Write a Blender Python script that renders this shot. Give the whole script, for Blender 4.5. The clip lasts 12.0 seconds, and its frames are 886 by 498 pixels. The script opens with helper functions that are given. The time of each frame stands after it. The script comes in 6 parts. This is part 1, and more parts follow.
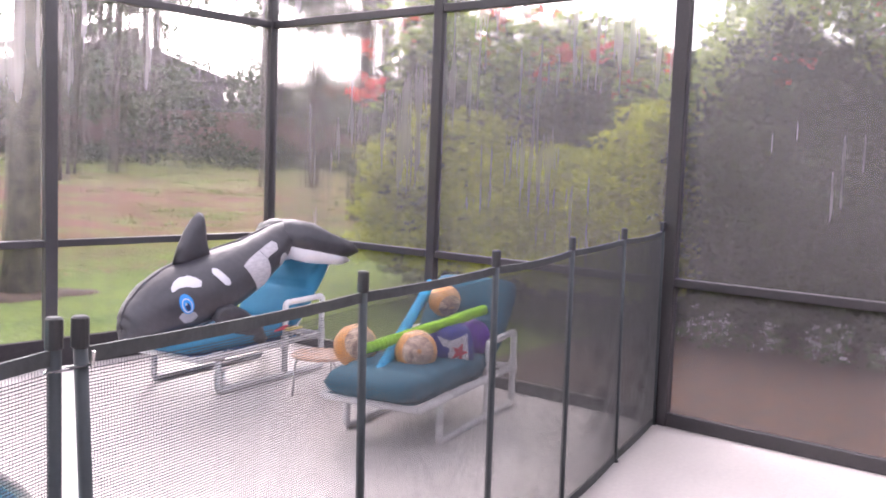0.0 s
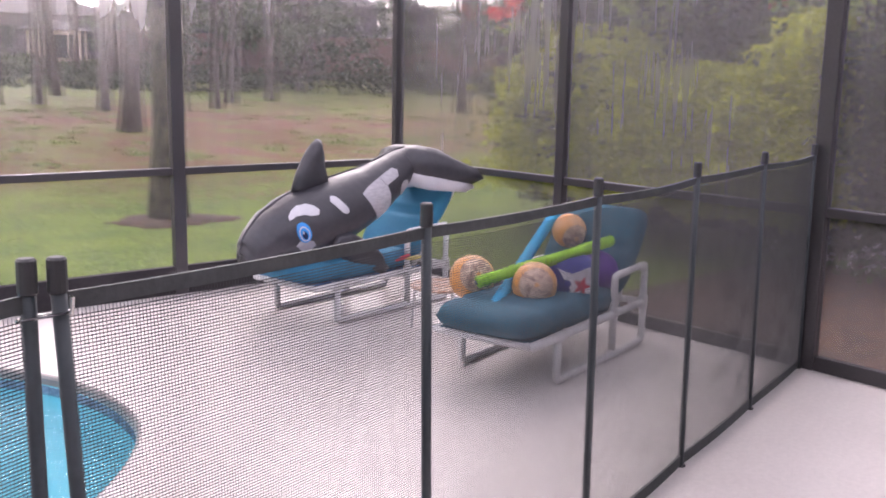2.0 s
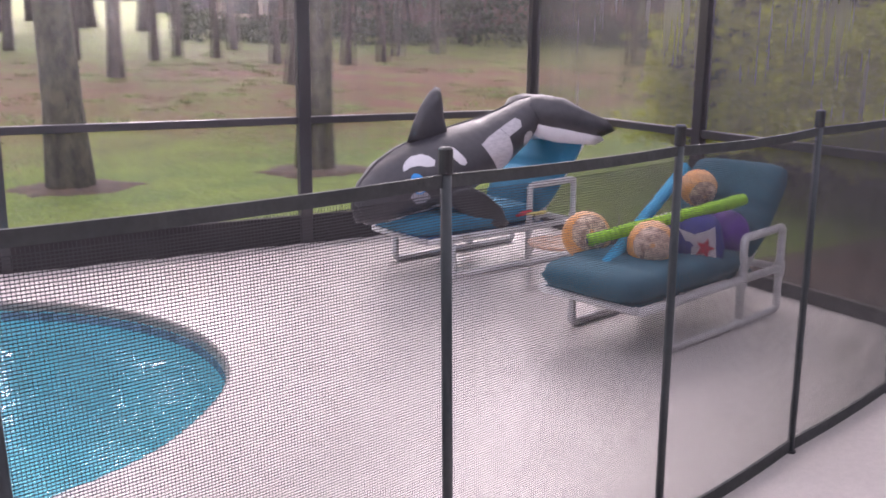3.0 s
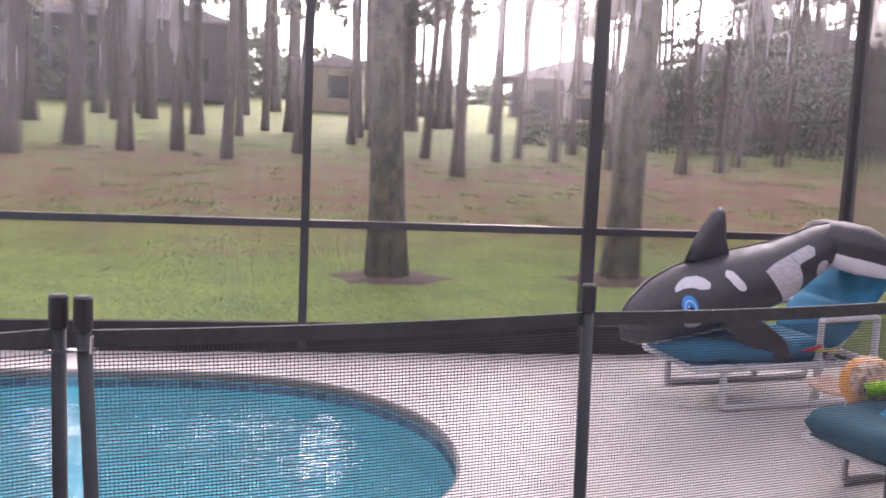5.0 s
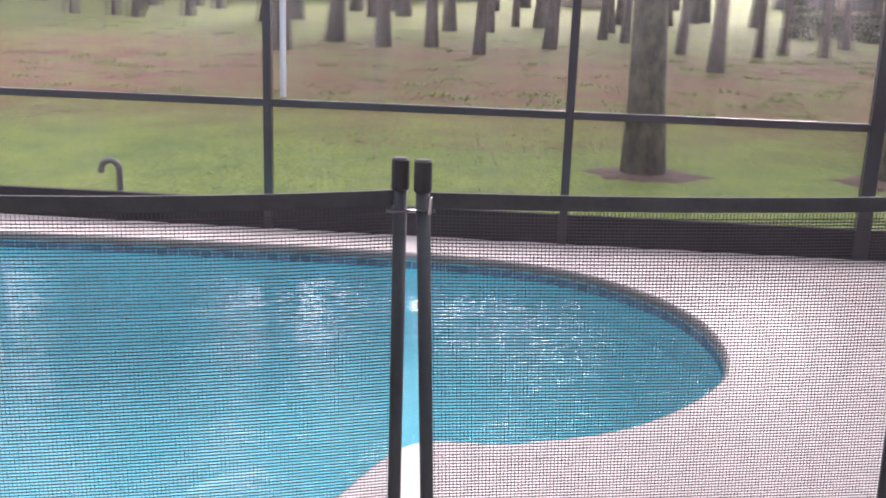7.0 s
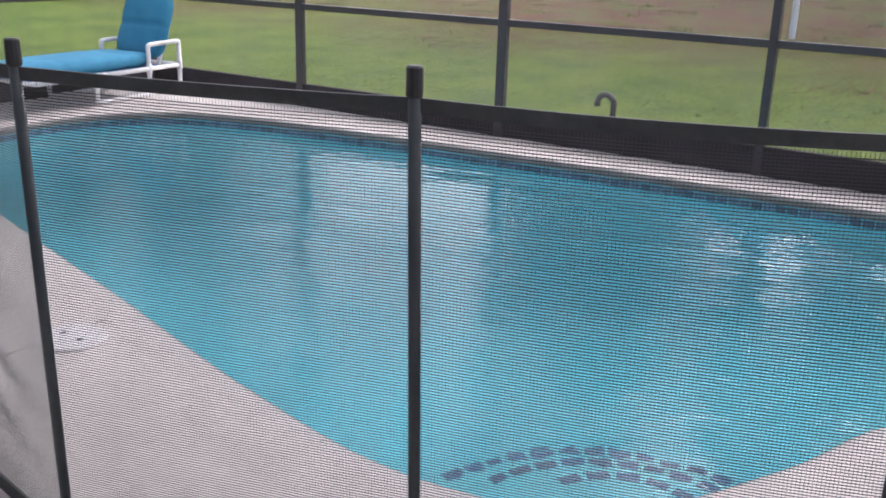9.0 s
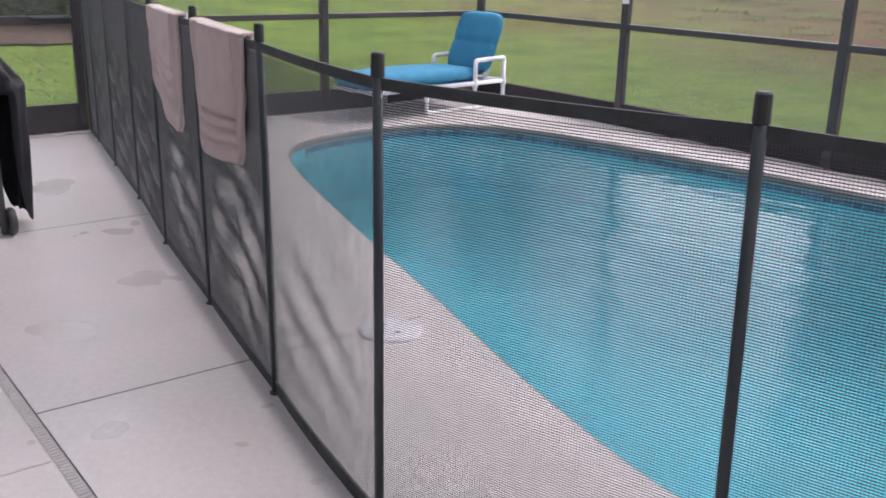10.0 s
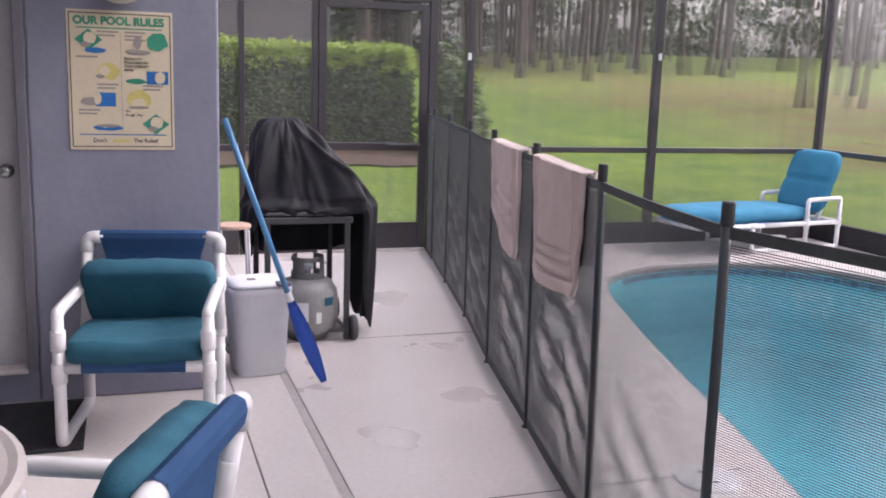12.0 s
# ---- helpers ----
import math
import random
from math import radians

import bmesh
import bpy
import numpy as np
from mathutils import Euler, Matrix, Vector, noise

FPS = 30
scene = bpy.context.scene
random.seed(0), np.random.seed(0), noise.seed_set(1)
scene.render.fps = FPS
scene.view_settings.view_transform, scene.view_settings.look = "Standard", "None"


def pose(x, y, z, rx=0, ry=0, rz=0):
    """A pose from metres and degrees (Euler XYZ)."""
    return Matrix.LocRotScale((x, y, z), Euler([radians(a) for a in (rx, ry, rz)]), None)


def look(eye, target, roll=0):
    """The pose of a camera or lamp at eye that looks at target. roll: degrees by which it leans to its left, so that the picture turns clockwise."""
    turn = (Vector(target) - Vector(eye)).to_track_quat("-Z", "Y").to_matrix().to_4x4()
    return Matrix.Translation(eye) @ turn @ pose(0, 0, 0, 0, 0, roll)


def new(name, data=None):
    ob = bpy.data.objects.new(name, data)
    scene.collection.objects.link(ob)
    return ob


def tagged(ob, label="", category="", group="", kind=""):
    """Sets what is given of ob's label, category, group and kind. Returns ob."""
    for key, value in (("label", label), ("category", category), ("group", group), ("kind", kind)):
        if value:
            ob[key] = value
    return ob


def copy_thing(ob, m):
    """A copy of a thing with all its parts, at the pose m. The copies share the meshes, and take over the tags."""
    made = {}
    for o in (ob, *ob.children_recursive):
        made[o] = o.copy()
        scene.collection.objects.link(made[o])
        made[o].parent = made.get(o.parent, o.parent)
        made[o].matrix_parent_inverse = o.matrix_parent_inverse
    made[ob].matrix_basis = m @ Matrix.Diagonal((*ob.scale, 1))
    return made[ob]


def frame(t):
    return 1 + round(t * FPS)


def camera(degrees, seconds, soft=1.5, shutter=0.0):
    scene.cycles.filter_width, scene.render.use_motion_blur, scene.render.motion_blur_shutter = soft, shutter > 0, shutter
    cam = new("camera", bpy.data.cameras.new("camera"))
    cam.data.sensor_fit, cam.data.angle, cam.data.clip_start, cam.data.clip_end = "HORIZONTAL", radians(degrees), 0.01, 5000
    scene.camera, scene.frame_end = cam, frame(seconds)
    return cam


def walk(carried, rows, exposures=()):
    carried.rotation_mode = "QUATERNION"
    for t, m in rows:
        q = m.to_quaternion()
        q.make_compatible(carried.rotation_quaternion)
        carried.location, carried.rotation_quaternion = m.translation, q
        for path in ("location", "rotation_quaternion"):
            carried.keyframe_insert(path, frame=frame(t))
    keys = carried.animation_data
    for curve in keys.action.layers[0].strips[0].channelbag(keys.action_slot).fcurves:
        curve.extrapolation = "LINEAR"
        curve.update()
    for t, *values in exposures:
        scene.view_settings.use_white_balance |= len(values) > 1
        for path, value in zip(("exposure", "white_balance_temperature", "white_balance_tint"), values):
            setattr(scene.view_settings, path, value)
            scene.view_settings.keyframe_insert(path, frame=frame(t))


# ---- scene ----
cam = camera(50.2, 12.0, soft=1.9)
PATH = [
    (0.0, pose(-0.975, -0.469, 1.509, 84.89, -2.15, -49.91)),
    (0.5, pose(-0.974, -0.511, 1.500, 83.26, -1.79, -46.46)),
    (1.0, pose(-0.938, -0.523, 1.491, 81.79, -1.75, -44.12)),
    (1.5, pose(-0.806, -0.471, 1.490, 80.81, -0.44, -42.23)),
    (2.0, pose(-0.605, -0.409, 1.495, 80.11, -1.09, -40.49)),
    (2.5, pose(-0.422, -0.407, 1.485, 78.91, -0.63, -38.57)),
    (3.0, pose(-0.194, -0.418, 1.448, 77.28, -0.66, -29.93)),
    (3.2, pose(-0.129, -0.385, 1.453, 76.60, -0.98, -26.60)),
    (4.8, pose(0.230, -0.473, 1.516, 81.19, -1.94, -9.34)),
    (5.0, pose(0.198, -0.508, 1.511, 82.87, -2.57, -9.11)),
    (5.5, pose(0.167, -0.546, 1.525, 83.94, -2.49, -8.10)),
    (6.0, pose(0.117, -0.555, 1.498, 84.29, -2.77, -4.08)),
    (6.5, pose(0.091, -0.557, 1.482, 79.62, -2.51, 1.10)),
    (6.7, pose(0.078, -0.550, 1.473, 77.82, -2.28, 2.73)),
    (8.3, pose(-0.035, -0.514, 1.423, 72.88, -1.57, 22.72)),
    (8.5, pose(-0.039, -0.517, 1.424, 72.63, -1.89, 25.98)),
    (9.0, pose(-0.023, -0.567, 1.431, 72.01, -1.54, 34.08)),
    (9.5, pose(-0.037, -0.590, 1.432, 72.06, -1.19, 43.76)),
    (10.0, pose(-0.048, -0.621, 1.435, 72.66, -1.33, 52.73)),
    (10.5, pose(-0.045, -0.669, 1.438, 73.04, -0.67, 61.58)),
    (11.0, pose(-0.049, -0.702, 1.439, 73.36, -0.92, 68.41)),
    (11.5, pose(-0.084, -0.691, 1.448, 74.85, -1.23, 72.31)),
    (12.0, pose(-0.053, -0.709, 1.478, 79.65, -1.76, 71.66)),
]
walk(cam, PATH, exposures=[(0.0, 2.84, 6440, 28), (1.0, 2.64, 6470, 29), (2.3, 2.32, 6470, 30), (3.1, 2.14, 6430, 31), (4.9, 2.05, 6440, 32), (5.5, 2.16, 6440, 32), (6.7, 2.08, 6470, 29), (8.5, 1.66, 6250, 20), (9.5, 1.52, 6200, 18), (10.5, 1.54, 6220, 20), (11.4, 1.53, 6240, 22), (12.0, 1.69, 6280, 23)])

# ---- daylight: overcast, the bright patch of sky behind the pines ----
SUN_DIR = Vector((0.22, 0.976, 0.62)).normalized()
world = bpy.data.worlds.new("overcast_sky")
scene.world = world
world.use_nodes = True
wn, wl = world.node_tree.nodes, world.node_tree.links
sky = wn.new("ShaderNodeTexSky")
sky.sky_type = 'NISHITA'
sky.sun_disc = False
sky.sun_elevation = math.asin(SUN_DIR.z)
sky.sun_rotation = math.atan2(SUN_DIR.x, SUN_DIR.y)
sky.dust_density = 6.0
sky.air_density = 1.6
hsv = wn.new("ShaderNodeHueSaturation")
hsv.inputs["Saturation"].default_value = 0.22
wl.new(sky.outputs[0], hsv.inputs["Color"])
bg = wn["Background"]
wl.new(hsv.outputs[0], bg.inputs["Color"])
bg.inputs["Strength"].default_value = 0.15
sun = bpy.data.lights.new("sun", 'SUN')
sun.energy, sun.angle, sun.color = 1.3, radians(52), (1.0, 0.96, 0.9)
sun_ob = new("sun", sun)
sun_ob.matrix_world = look(SUN_DIR * 60, (0, 0, 0))


# ---- materials ----
def mat(name, c1, c2=None, rough=0.6, metal=0.0, scale=8.0, fine=60.0, bump=0.1, spec=0.5, rough2=None, stretch=(1, 1, 1), coat=0.0, island=0.0, obrand=0.0, through_light=0.0):
    m = bpy.data.materials.new(name)
    m.use_nodes = True
    n, l = m.node_tree.nodes, m.node_tree.links
    b = n["Principled BSDF"]
    c2 = c2 or tuple(v * 0.82 for v in c1)
    tc = n.new("ShaderNodeTexCoord")
    mp = n.new("ShaderNodeMapping")
    mp.inputs["Scale"].default_value = stretch
    l.new(tc.outputs["Object"], mp.inputs["Vector"])
    big, small = n.new("ShaderNodeTexNoise"), n.new("ShaderNodeTexNoise")
    big.inputs["Scale"].default_value, small.inputs["Scale"].default_value = scale, fine
    big.inputs["Detail"].default_value, small.inputs["Detail"].default_value = 5, 3
    for t in (big, small):
        l.new(mp.outputs[0], t.inputs["Vector"])
    add = n.new("ShaderNodeMath")
    add.operation = 'MULTIPLY_ADD'
    l.new(small.outputs[0], add.inputs[0])
    add.inputs[1].default_value = 0.5
    l.new(big.outputs[0], add.inputs[2])
    ramp = n.new("ShaderNodeValToRGB")
    ramp.color_ramp.elements[0].position, ramp.color_ramp.elements[1].position = 0.55, 0.95
    ramp.color_ramp.elements[0].color, ramp.color_ramp.elements[1].color = (*c1, 1), (*c2, 1)
    l.new(add.outputs[0], ramp.inputs[0])
    out = ramp.outputs[0]
    if island or obrand:
        src = n.new("ShaderNodeNewGeometry").outputs["Random Per Island"] if island else n.new("ShaderNodeObjectInfo").outputs["Random"]
        h = n.new("ShaderNodeHueSaturation")
        mr = n.new("ShaderNodeMapRange")
        k = island or obrand
        mr.inputs[3].default_value, mr.inputs[4].default_value = 1 - k, 1 + k
        l.new(src, mr.inputs[0])
        l.new(mr.outputs[0], h.inputs["Value"])
        l.new(out, h.inputs["Color"])
        out = h.outputs[0]
    l.new(out, b.inputs["Base Color"])
    if rough2 is not None:
        rr = n.new("ShaderNodeMapRange")
        rr.inputs[1].default_value, rr.inputs[2].default_value = 0.3, 0.72
        rr.inputs[3].default_value, rr.inputs[4].default_value = rough, rough2
        l.new(big.outputs[0], rr.inputs[0])
        l.new(rr.outputs[0], b.inputs["Roughness"])
    else:
        b.inputs["Roughness"].default_value = rough
    b.inputs["Metallic"].default_value = metal
    b.inputs["Specular IOR Level"].default_value = spec
    b.inputs["Coat Weight"].default_value = coat
    if bump:
        bp = n.new("ShaderNodeBump")
        bp.inputs["Strength"].default_value = bump
        bp.inputs["Distance"].default_value = 0.01
        l.new(add.outputs[0], bp.inputs["Height"])
        l.new(bp.outputs[0], b.inputs["Normal"])
    if through_light:
        tl, mx = n.new("ShaderNodeBsdfTranslucent"), n.new("ShaderNodeMixShader")
        mx.inputs[0].default_value = through_light
        l.new(out, tl.inputs["Color"])
        l.new(b.outputs[0], mx.inputs[1])
        l.new(tl.outputs[0], mx.inputs[2])
        l.new(mx.outputs[0], n["Material Output"].inputs["Surface"])
    return m


def screen_mat(name, veil, streak, tone=(0.5, 0.48, 0.5), film=0.5, bend=1.04, top=1.0, glow=0.3, ripple=0.5, runs_per=1.6):
    """Fine insect screen with rain clinging in vertical runs: open weave, thread, and a water film that blurs."""
    m = bpy.data.materials.new(name)
    m.use_nodes = True
    n, l = m.node_tree.nodes, m.node_tree.links
    n.remove(n["Principled BSDF"])
    geo = n.new("ShaderNodeNewGeometry")

    def ranged(src, a, b, lo, hi):
        q = n.new("ShaderNodeMapRange")
        for k, v in zip((1, 2, 3, 4), (a, b, lo, hi)):
            q.inputs[k].default_value = v
        l.new(src, q.inputs[0])
        return q.outputs[0]

    def times(a, b):
        q = n.new("ShaderNodeMath")
        q.operation = 'MULTIPLY'
        l.new(a, q.inputs[0])
        l.new(b, q.inputs[1])
        return q.outputs[0]

    def cloud(scale, detail, stretch):
        mp, no = n.new("ShaderNodeMapping"), n.new("ShaderNodeTexNoise")
        mp.inputs["Scale"].default_value = stretch
        l.new(geo.outputs["Position"], mp.inputs["Vector"])
        no.inputs["Scale"].default_value, no.inputs["Detail"].default_value = scale, detail
        l.new(mp.outputs[0], no.inputs["Vector"])
        return no.outputs[0]
    runs = cloud(runs_per, 3.0, (8, 8, 0.45))
    patches = cloud(0.9, 2.0, (1, 1, 1))
    sep = n.new("ShaderNodeSeparateXYZ")
    l.new(geo.outputs["Position"], sep.inputs[0])
    # rain runs down from the eave and thins out towards the rail; top also whitens for sky glow
    wet = ranged(sep.outputs["Z"], 0.7, 2.0, 1.0, top)
    cover = times(times(ranged(runs, 0.42, 0.75, veil, veil + streak), ranged(patches, 0.3, 0.7, 0.75, 1.3)), wet)
    tr, di, tl = n.new("ShaderNodeBsdfTransparent"), n.new("ShaderNodeBsdfDiffuse"), n.new("ShaderNodeBsdfTranslucent")
    di.inputs["Color"].default_value = (*tone, 1)
    tl.inputs["Color"].default_value = (*tone, 1)
    blur, halo = n.new("ShaderNodeBsdfRefraction"), n.new("ShaderNodeBsdfRefraction")
    blur.inputs["IOR"].default_value, blur.inputs["Roughness"].default_value = bend, 0.2
    halo.inputs["IOR"].default_value, halo.inputs["Roughness"].default_value = 1.3, 0.6
    halo.inputs["Color"].default_value = (0.8, 0.78, 0.8, 1)
    bp = n.new("ShaderNodeBump")
    bp.inputs["Strength"].default_value, bp.inputs["Distance"].default_value = ripple, 0.02
    l.new(runs, bp.inputs["Height"])
    l.new(bp.outputs[0], blur.inputs["Normal"])
    half, lit, open_part, mix = (n.new("ShaderNodeMixShader") for _ in range(4))
    half.inputs[0].default_value = 0.62
    l.new(di.outputs[0], half.inputs[1])
    l.new(tl.outputs[0], half.inputs[2])
    lit.inputs[0].default_value = glow
    l.new(half.outputs[0], lit.inputs[1])
    l.new(halo.outputs[0], lit.inputs[2])
    open_part.inputs[0].default_value = film
    l.new(tr.outputs[0], open_part.inputs[1])
    l.new(blur.outputs[0], open_part.inputs[2])
    l.new(cover, mix.inputs[0])
    l.new(open_part.outputs[0], mix.inputs[1])
    l.new(lit.outputs[0], mix.inputs[2])
    l.new(mix.outputs[0], n["Material Output"].inputs["Surface"])
    return m


def water_mat():
    m = bpy.data.materials.new("pool_water")
    m.use_nodes = True
    n, l = m.node_tree.nodes, m.node_tree.links
    b = n["Principled BSDF"]
    b.inputs["Base Color"].default_value = (0.5, 0.94, 0.97, 1)
    b.inputs["Transmission Weight"].default_value = 0.94
    b.inputs["Roughness"].default_value = 0.1
    b.inputs["IOR"].default_value = 1.33
    b.inputs["Specular IOR Level"].default_value = 0.17
    tc = n.new("ShaderNodeTexCoord")
    a, v = n.new("ShaderNodeTexNoise"), n.new("ShaderNodeTexVoronoi")
    a.inputs["Scale"].default_value, a.inputs["Detail"].default_value = 3.6, 2
    v.inputs["Scale"].default_value = 3.2
    wv = n.new("ShaderNodeMath")
    wv.operation = 'SINE'
    ml = n.new("ShaderNodeMath")
    ml.operation = 'MULTIPLY'
    ml.inputs[1].default_value = 30
    l.new(tc.outputs["Object"], a.inputs["Vector"])
    l.new(tc.outputs["Object"], v.inputs["Vector"])
    l.new(v.outputs["Distance"], ml.inputs[0])
    l.new(ml.outputs[0], wv.inputs[0])
    ad = n.new("ShaderNodeMath")
    ad.operation = 'MULTIPLY_ADD'
    ad.inputs[1].default_value = 0.025
    l.new(wv.outputs[0], ad.inputs[0])
    l.new(a.outputs[0], ad.inputs[2])
    bp = n.new("ShaderNodeBump")
    bp.inputs["Strength"].default_value, bp.inputs["Distance"].default_value = 0.42, 0.03
    l.new(ad.outputs[0], bp.inputs["Height"])
    l.new(bp.outputs[0], b.inputs["Normal"])
    return m


def concrete_mat():
    """Broom-finished concrete, damp all over, with standing films of rain on the walkway."""
    m = bpy.data.materials.new("wet_patio_concrete")
    m.use_nodes = True
    n, l = m.node_tree.nodes, m.node_tree.links
    b = n["Principled BSDF"]
    geo = n.new("ShaderNodeNewGeometry")
    stain, pool_n, grit, speck = (n.new("ShaderNodeTexNoise") for _ in range(4))
    for t, sc, d in ((stain, 1.1, 6), (pool_n, 1.7, 3), (grit, 38, 4), (speck, 150, 2)):
        t.inputs["Scale"].default_value, t.inputs["Detail"].default_value = sc, d
        l.new(geo.outputs["Position"], t.inputs["Vector"])

    def ranged(src, a, b2, lo, hi):
        q = n.new("ShaderNodeMapRange")
        for k, v in zip((1, 2, 3, 4), (a, b2, lo, hi)):
            q.inputs[k].default_value = v
        l.new(src, q.inputs[0])
        return q.outputs[0]

    def times(a, b2):
        q = n.new("ShaderNodeMath")
        q.operation = 'MULTIPLY'
        l.new(a, q.inputs[0])
        l.new(b2, q.inputs[1])
        return q.outputs[0]
    sep = n.new("ShaderNodeSeparateXYZ")
    l.new(geo.outputs["Position"], sep.inputs[0])
    film = times(ranged(pool_n.outputs[0], 0.6, 0.68, 0.0, 1.0), ranged(sep.outputs["Y"], 0.75, 1.3, 1.0, 0.0))
    ramp = n.new("ShaderNodeValToRGB")
    ramp.color_ramp.elements[0].position, ramp.color_ramp.elements[1].position = 0.3, 0.7
    ramp.color_ramp.elements[0].color, ramp.color_ramp.elements[1].color = (0.59, 0.542, 0.522, 1), (0.675, 0.622, 0.6, 1)
    l.new(stain.outputs[0], ramp.inputs[0])
    value = times(times(ranged(grit.outputs[0], 0.25, 0.75, 0.93, 1.06), ranged(speck.outputs[0], 0.25, 0.75, 0.93, 1.06)), ranged(film, 0, 1, 1.0, 0.985))
    h = n.new("ShaderNodeHueSaturation")
    l.new(ramp.outputs[0], h.inputs["Color"])
    l.new(value, h.inputs["Value"])
    l.new(h.outputs[0], b.inputs["Base Color"])
    l.new(ranged(film, 0, 1, 0.32, 0.09), b.inputs["Roughness"])
    bp = n.new("ShaderNodeBump")
    bp.inputs["Distance"].default_value = 0.004
    l.new(ranged(film, 0, 1, 0.18, 0.01), bp.inputs["Strength"])
    l.new(grit.outputs[0], bp.inputs["Height"])
    l.new(bp.outputs[0], b.inputs["Normal"])
    return m


def ground_mat():
    """Lawn near the deck, pine straw and thin grass under the pines further out."""
    m = bpy.data.materials.new("lawn_ground")
    m.use_nodes = True
    n, l = m.node_tree.nodes, m.node_tree.links
    b = n["Principled BSDF"]
    b.inputs["Roughness"].default_value = 0.9
    b.inputs["Specular IOR Level"].default_value = 0.2
    geo = n.new("ShaderNodeNewGeometry")
    big, mid, fine = (n.new("ShaderNodeTexNoise") for _ in range(3))
    for t, s in ((big, 0.16), (mid, 1.1), (fine, 26)):
        t.inputs["Scale"].default_value, t.inputs["Detail"].default_value = s, 5
        l.new(geo.outputs["Position"], t.inputs["Vector"])
    sep = n.new("ShaderNodeSeparateXYZ")
    l.new(geo.outputs["Position"], sep.inputs[0])
    straw = n.new("ShaderNodeMapRange")
    straw.interpolation_type = 'SMOOTHSTEP'
    straw.inputs[1].default_value, straw.inputs[2].default_value = 9.5, 15.0
    l.new(sep.outputs["Y"], straw.inputs[0])
    back = n.new("ShaderNodeMapRange")
    back.interpolation_type = 'SMOOTHSTEP'
    back.inputs[1].default_value, back.inputs[2].default_value = 20.0, 27.0
    back.inputs[3].default_value, back.inputs[4].default_value = 1.0, 0.25
    l.new(sep.outputs["Y"], back.inputs[0])
    west = n.new("ShaderNodeMapRange")
    west.inputs[1].default_value, west.inputs[2].default_value = -18.0, -6.0
    west.inputs[3].default_value, west.inputs[4].default_value = 0.6, 1.0
    l.new(sep.outputs["X"], west.inputs[0])
    p1, p2, p3 = (n.new("ShaderNodeMath") for _ in range(3))
    for p in (p1, p2, p3):
        p.operation = 'MULTIPLY'
    l.new(straw.outputs[0], p1.inputs[0]); l.new(back.outputs[0], p1.inputs[1])
    l.new(p1.outputs[0], p2.inputs[0]); l.new(west.outputs[0], p2.inputs[1])
    patch = n.new("ShaderNodeMapRange")
    patch.inputs[1].default_value, patch.inputs[2].default_value = 0.35, 0.6
    patch.inputs[3].default_value, patch.inputs[4].default_value = 0.45, 1.0
    l.new(big.outputs[0], patch.inputs[0])
    l.new(p2.outputs[0], p3.inputs[0]); l.new(patch.outputs[0], p3.inputs[1])
    g = n.new("ShaderNodeValToRGB")
    g.color_ramp.elements[0].position, g.color_ramp.elements[1].position = 0.32, 0.72
    g.color_ramp.elements[0].color, g.color_ramp.elements[1].color = (0.062, 0.113, 0.01, 1), (0.12, 0.168, 0.018, 1)
    l.new(mid.outputs[0], g.inputs[0])
    s = n.new("ShaderNodeValToRGB")
    s.color_ramp.elements[0].position, s.color_ramp.elements[1].position = 0.42, 0.62
    s.color_ramp.elements[0].color, s.color_ramp.elements[1].color = (0.17, 0.078, 0.046, 1), (0.148, 0.13, 0.04, 1)
    l.new(mid.outputs[0], s.inputs[0])
    mx = n.new("ShaderNodeMix")
    mx.data_type = 'RGBA'
    l.new(p3.outputs[0], mx.inputs[0]); l.new(g.outputs[0], mx.inputs[6]); l.new(s.outputs[0], mx.inputs[7])
    h = n.new("ShaderNodeHueSaturation")
    mr = n.new("ShaderNodeMapRange")
    mr.inputs[1].default_value, mr.inputs[2].default_value = 0.3, 0.7
    mr.inputs[3].default_value, mr.inputs[4].default_value = 0.65, 1.35
    l.new(fine.outputs[0], mr.inputs[0]); l.new(mr.outputs[0], h.inputs["Value"])
    l.new(mx.outputs[2], h.inputs["Color"]); l.new(h.outputs[0], b.inputs["Base Color"])
    bp = n.new("ShaderNodeBump")
    bp.inputs["Strength"].default_value, bp.inputs["Distance"].default_value = 0.6, 0.04
    l.new(fine.outputs[0], bp.inputs["Height"]); l.new(bp.outputs[0], b.inputs["Normal"])
    return m


BRONZE = mat("bronze_aluminium", (0.042, 0.038, 0.042), (0.06, 0.054, 0.058), rough=0.3, metal=0.0, scale=3, bump=0.015)
KICK = mat("dull_bronze_kick_plate", (0.036, 0.033, 0.036), (0.055, 0.05, 0.053), rough=0.85, scale=3, fine=30, bump=0.05, spec=0.08)
BLACKPOLE = mat("black_fence_pole", (0.036, 0.046, 0.053), (0.052, 0.064, 0.072), rough=0.5, scale=6, bump=0.05)
CAP = mat("black_plastic_cap", (0.035, 0.036, 0.038), rough=0.5)
MESHM = mat("black_vinyl_mesh", (0.042, 0.043, 0.048), (0.06, 0.061, 0.066), rough=0.55, bump=0.0)
BIND = mat("black_fence_binding", (0.042, 0.048, 0.051), (0.06, 0.067, 0.07), rough=0.65, scale=15, bump=0.2)
# besides rain, the veil stands in for haze, sky glow and oblique viewing
SCREEN_N = screen_mat("wet_screen_north", 0.09, 0.08, (0.6, 0.57, 0.62), 0.4, 1.018, 2.4, 0.4, 0.1)
SCREEN_E = screen_mat("wet_screen_east", 0.32, 0.1, (0.3, 0.28, 0.3), 0.9, 1.06, 1.15, 0.15, 0.22, 3.0)
SCREEN_W = screen_mat("wet_screen_west", 0.17, 0.12, film=0.4, bend=1.015, ripple=0.1)
CONCRETE = concrete_mat()
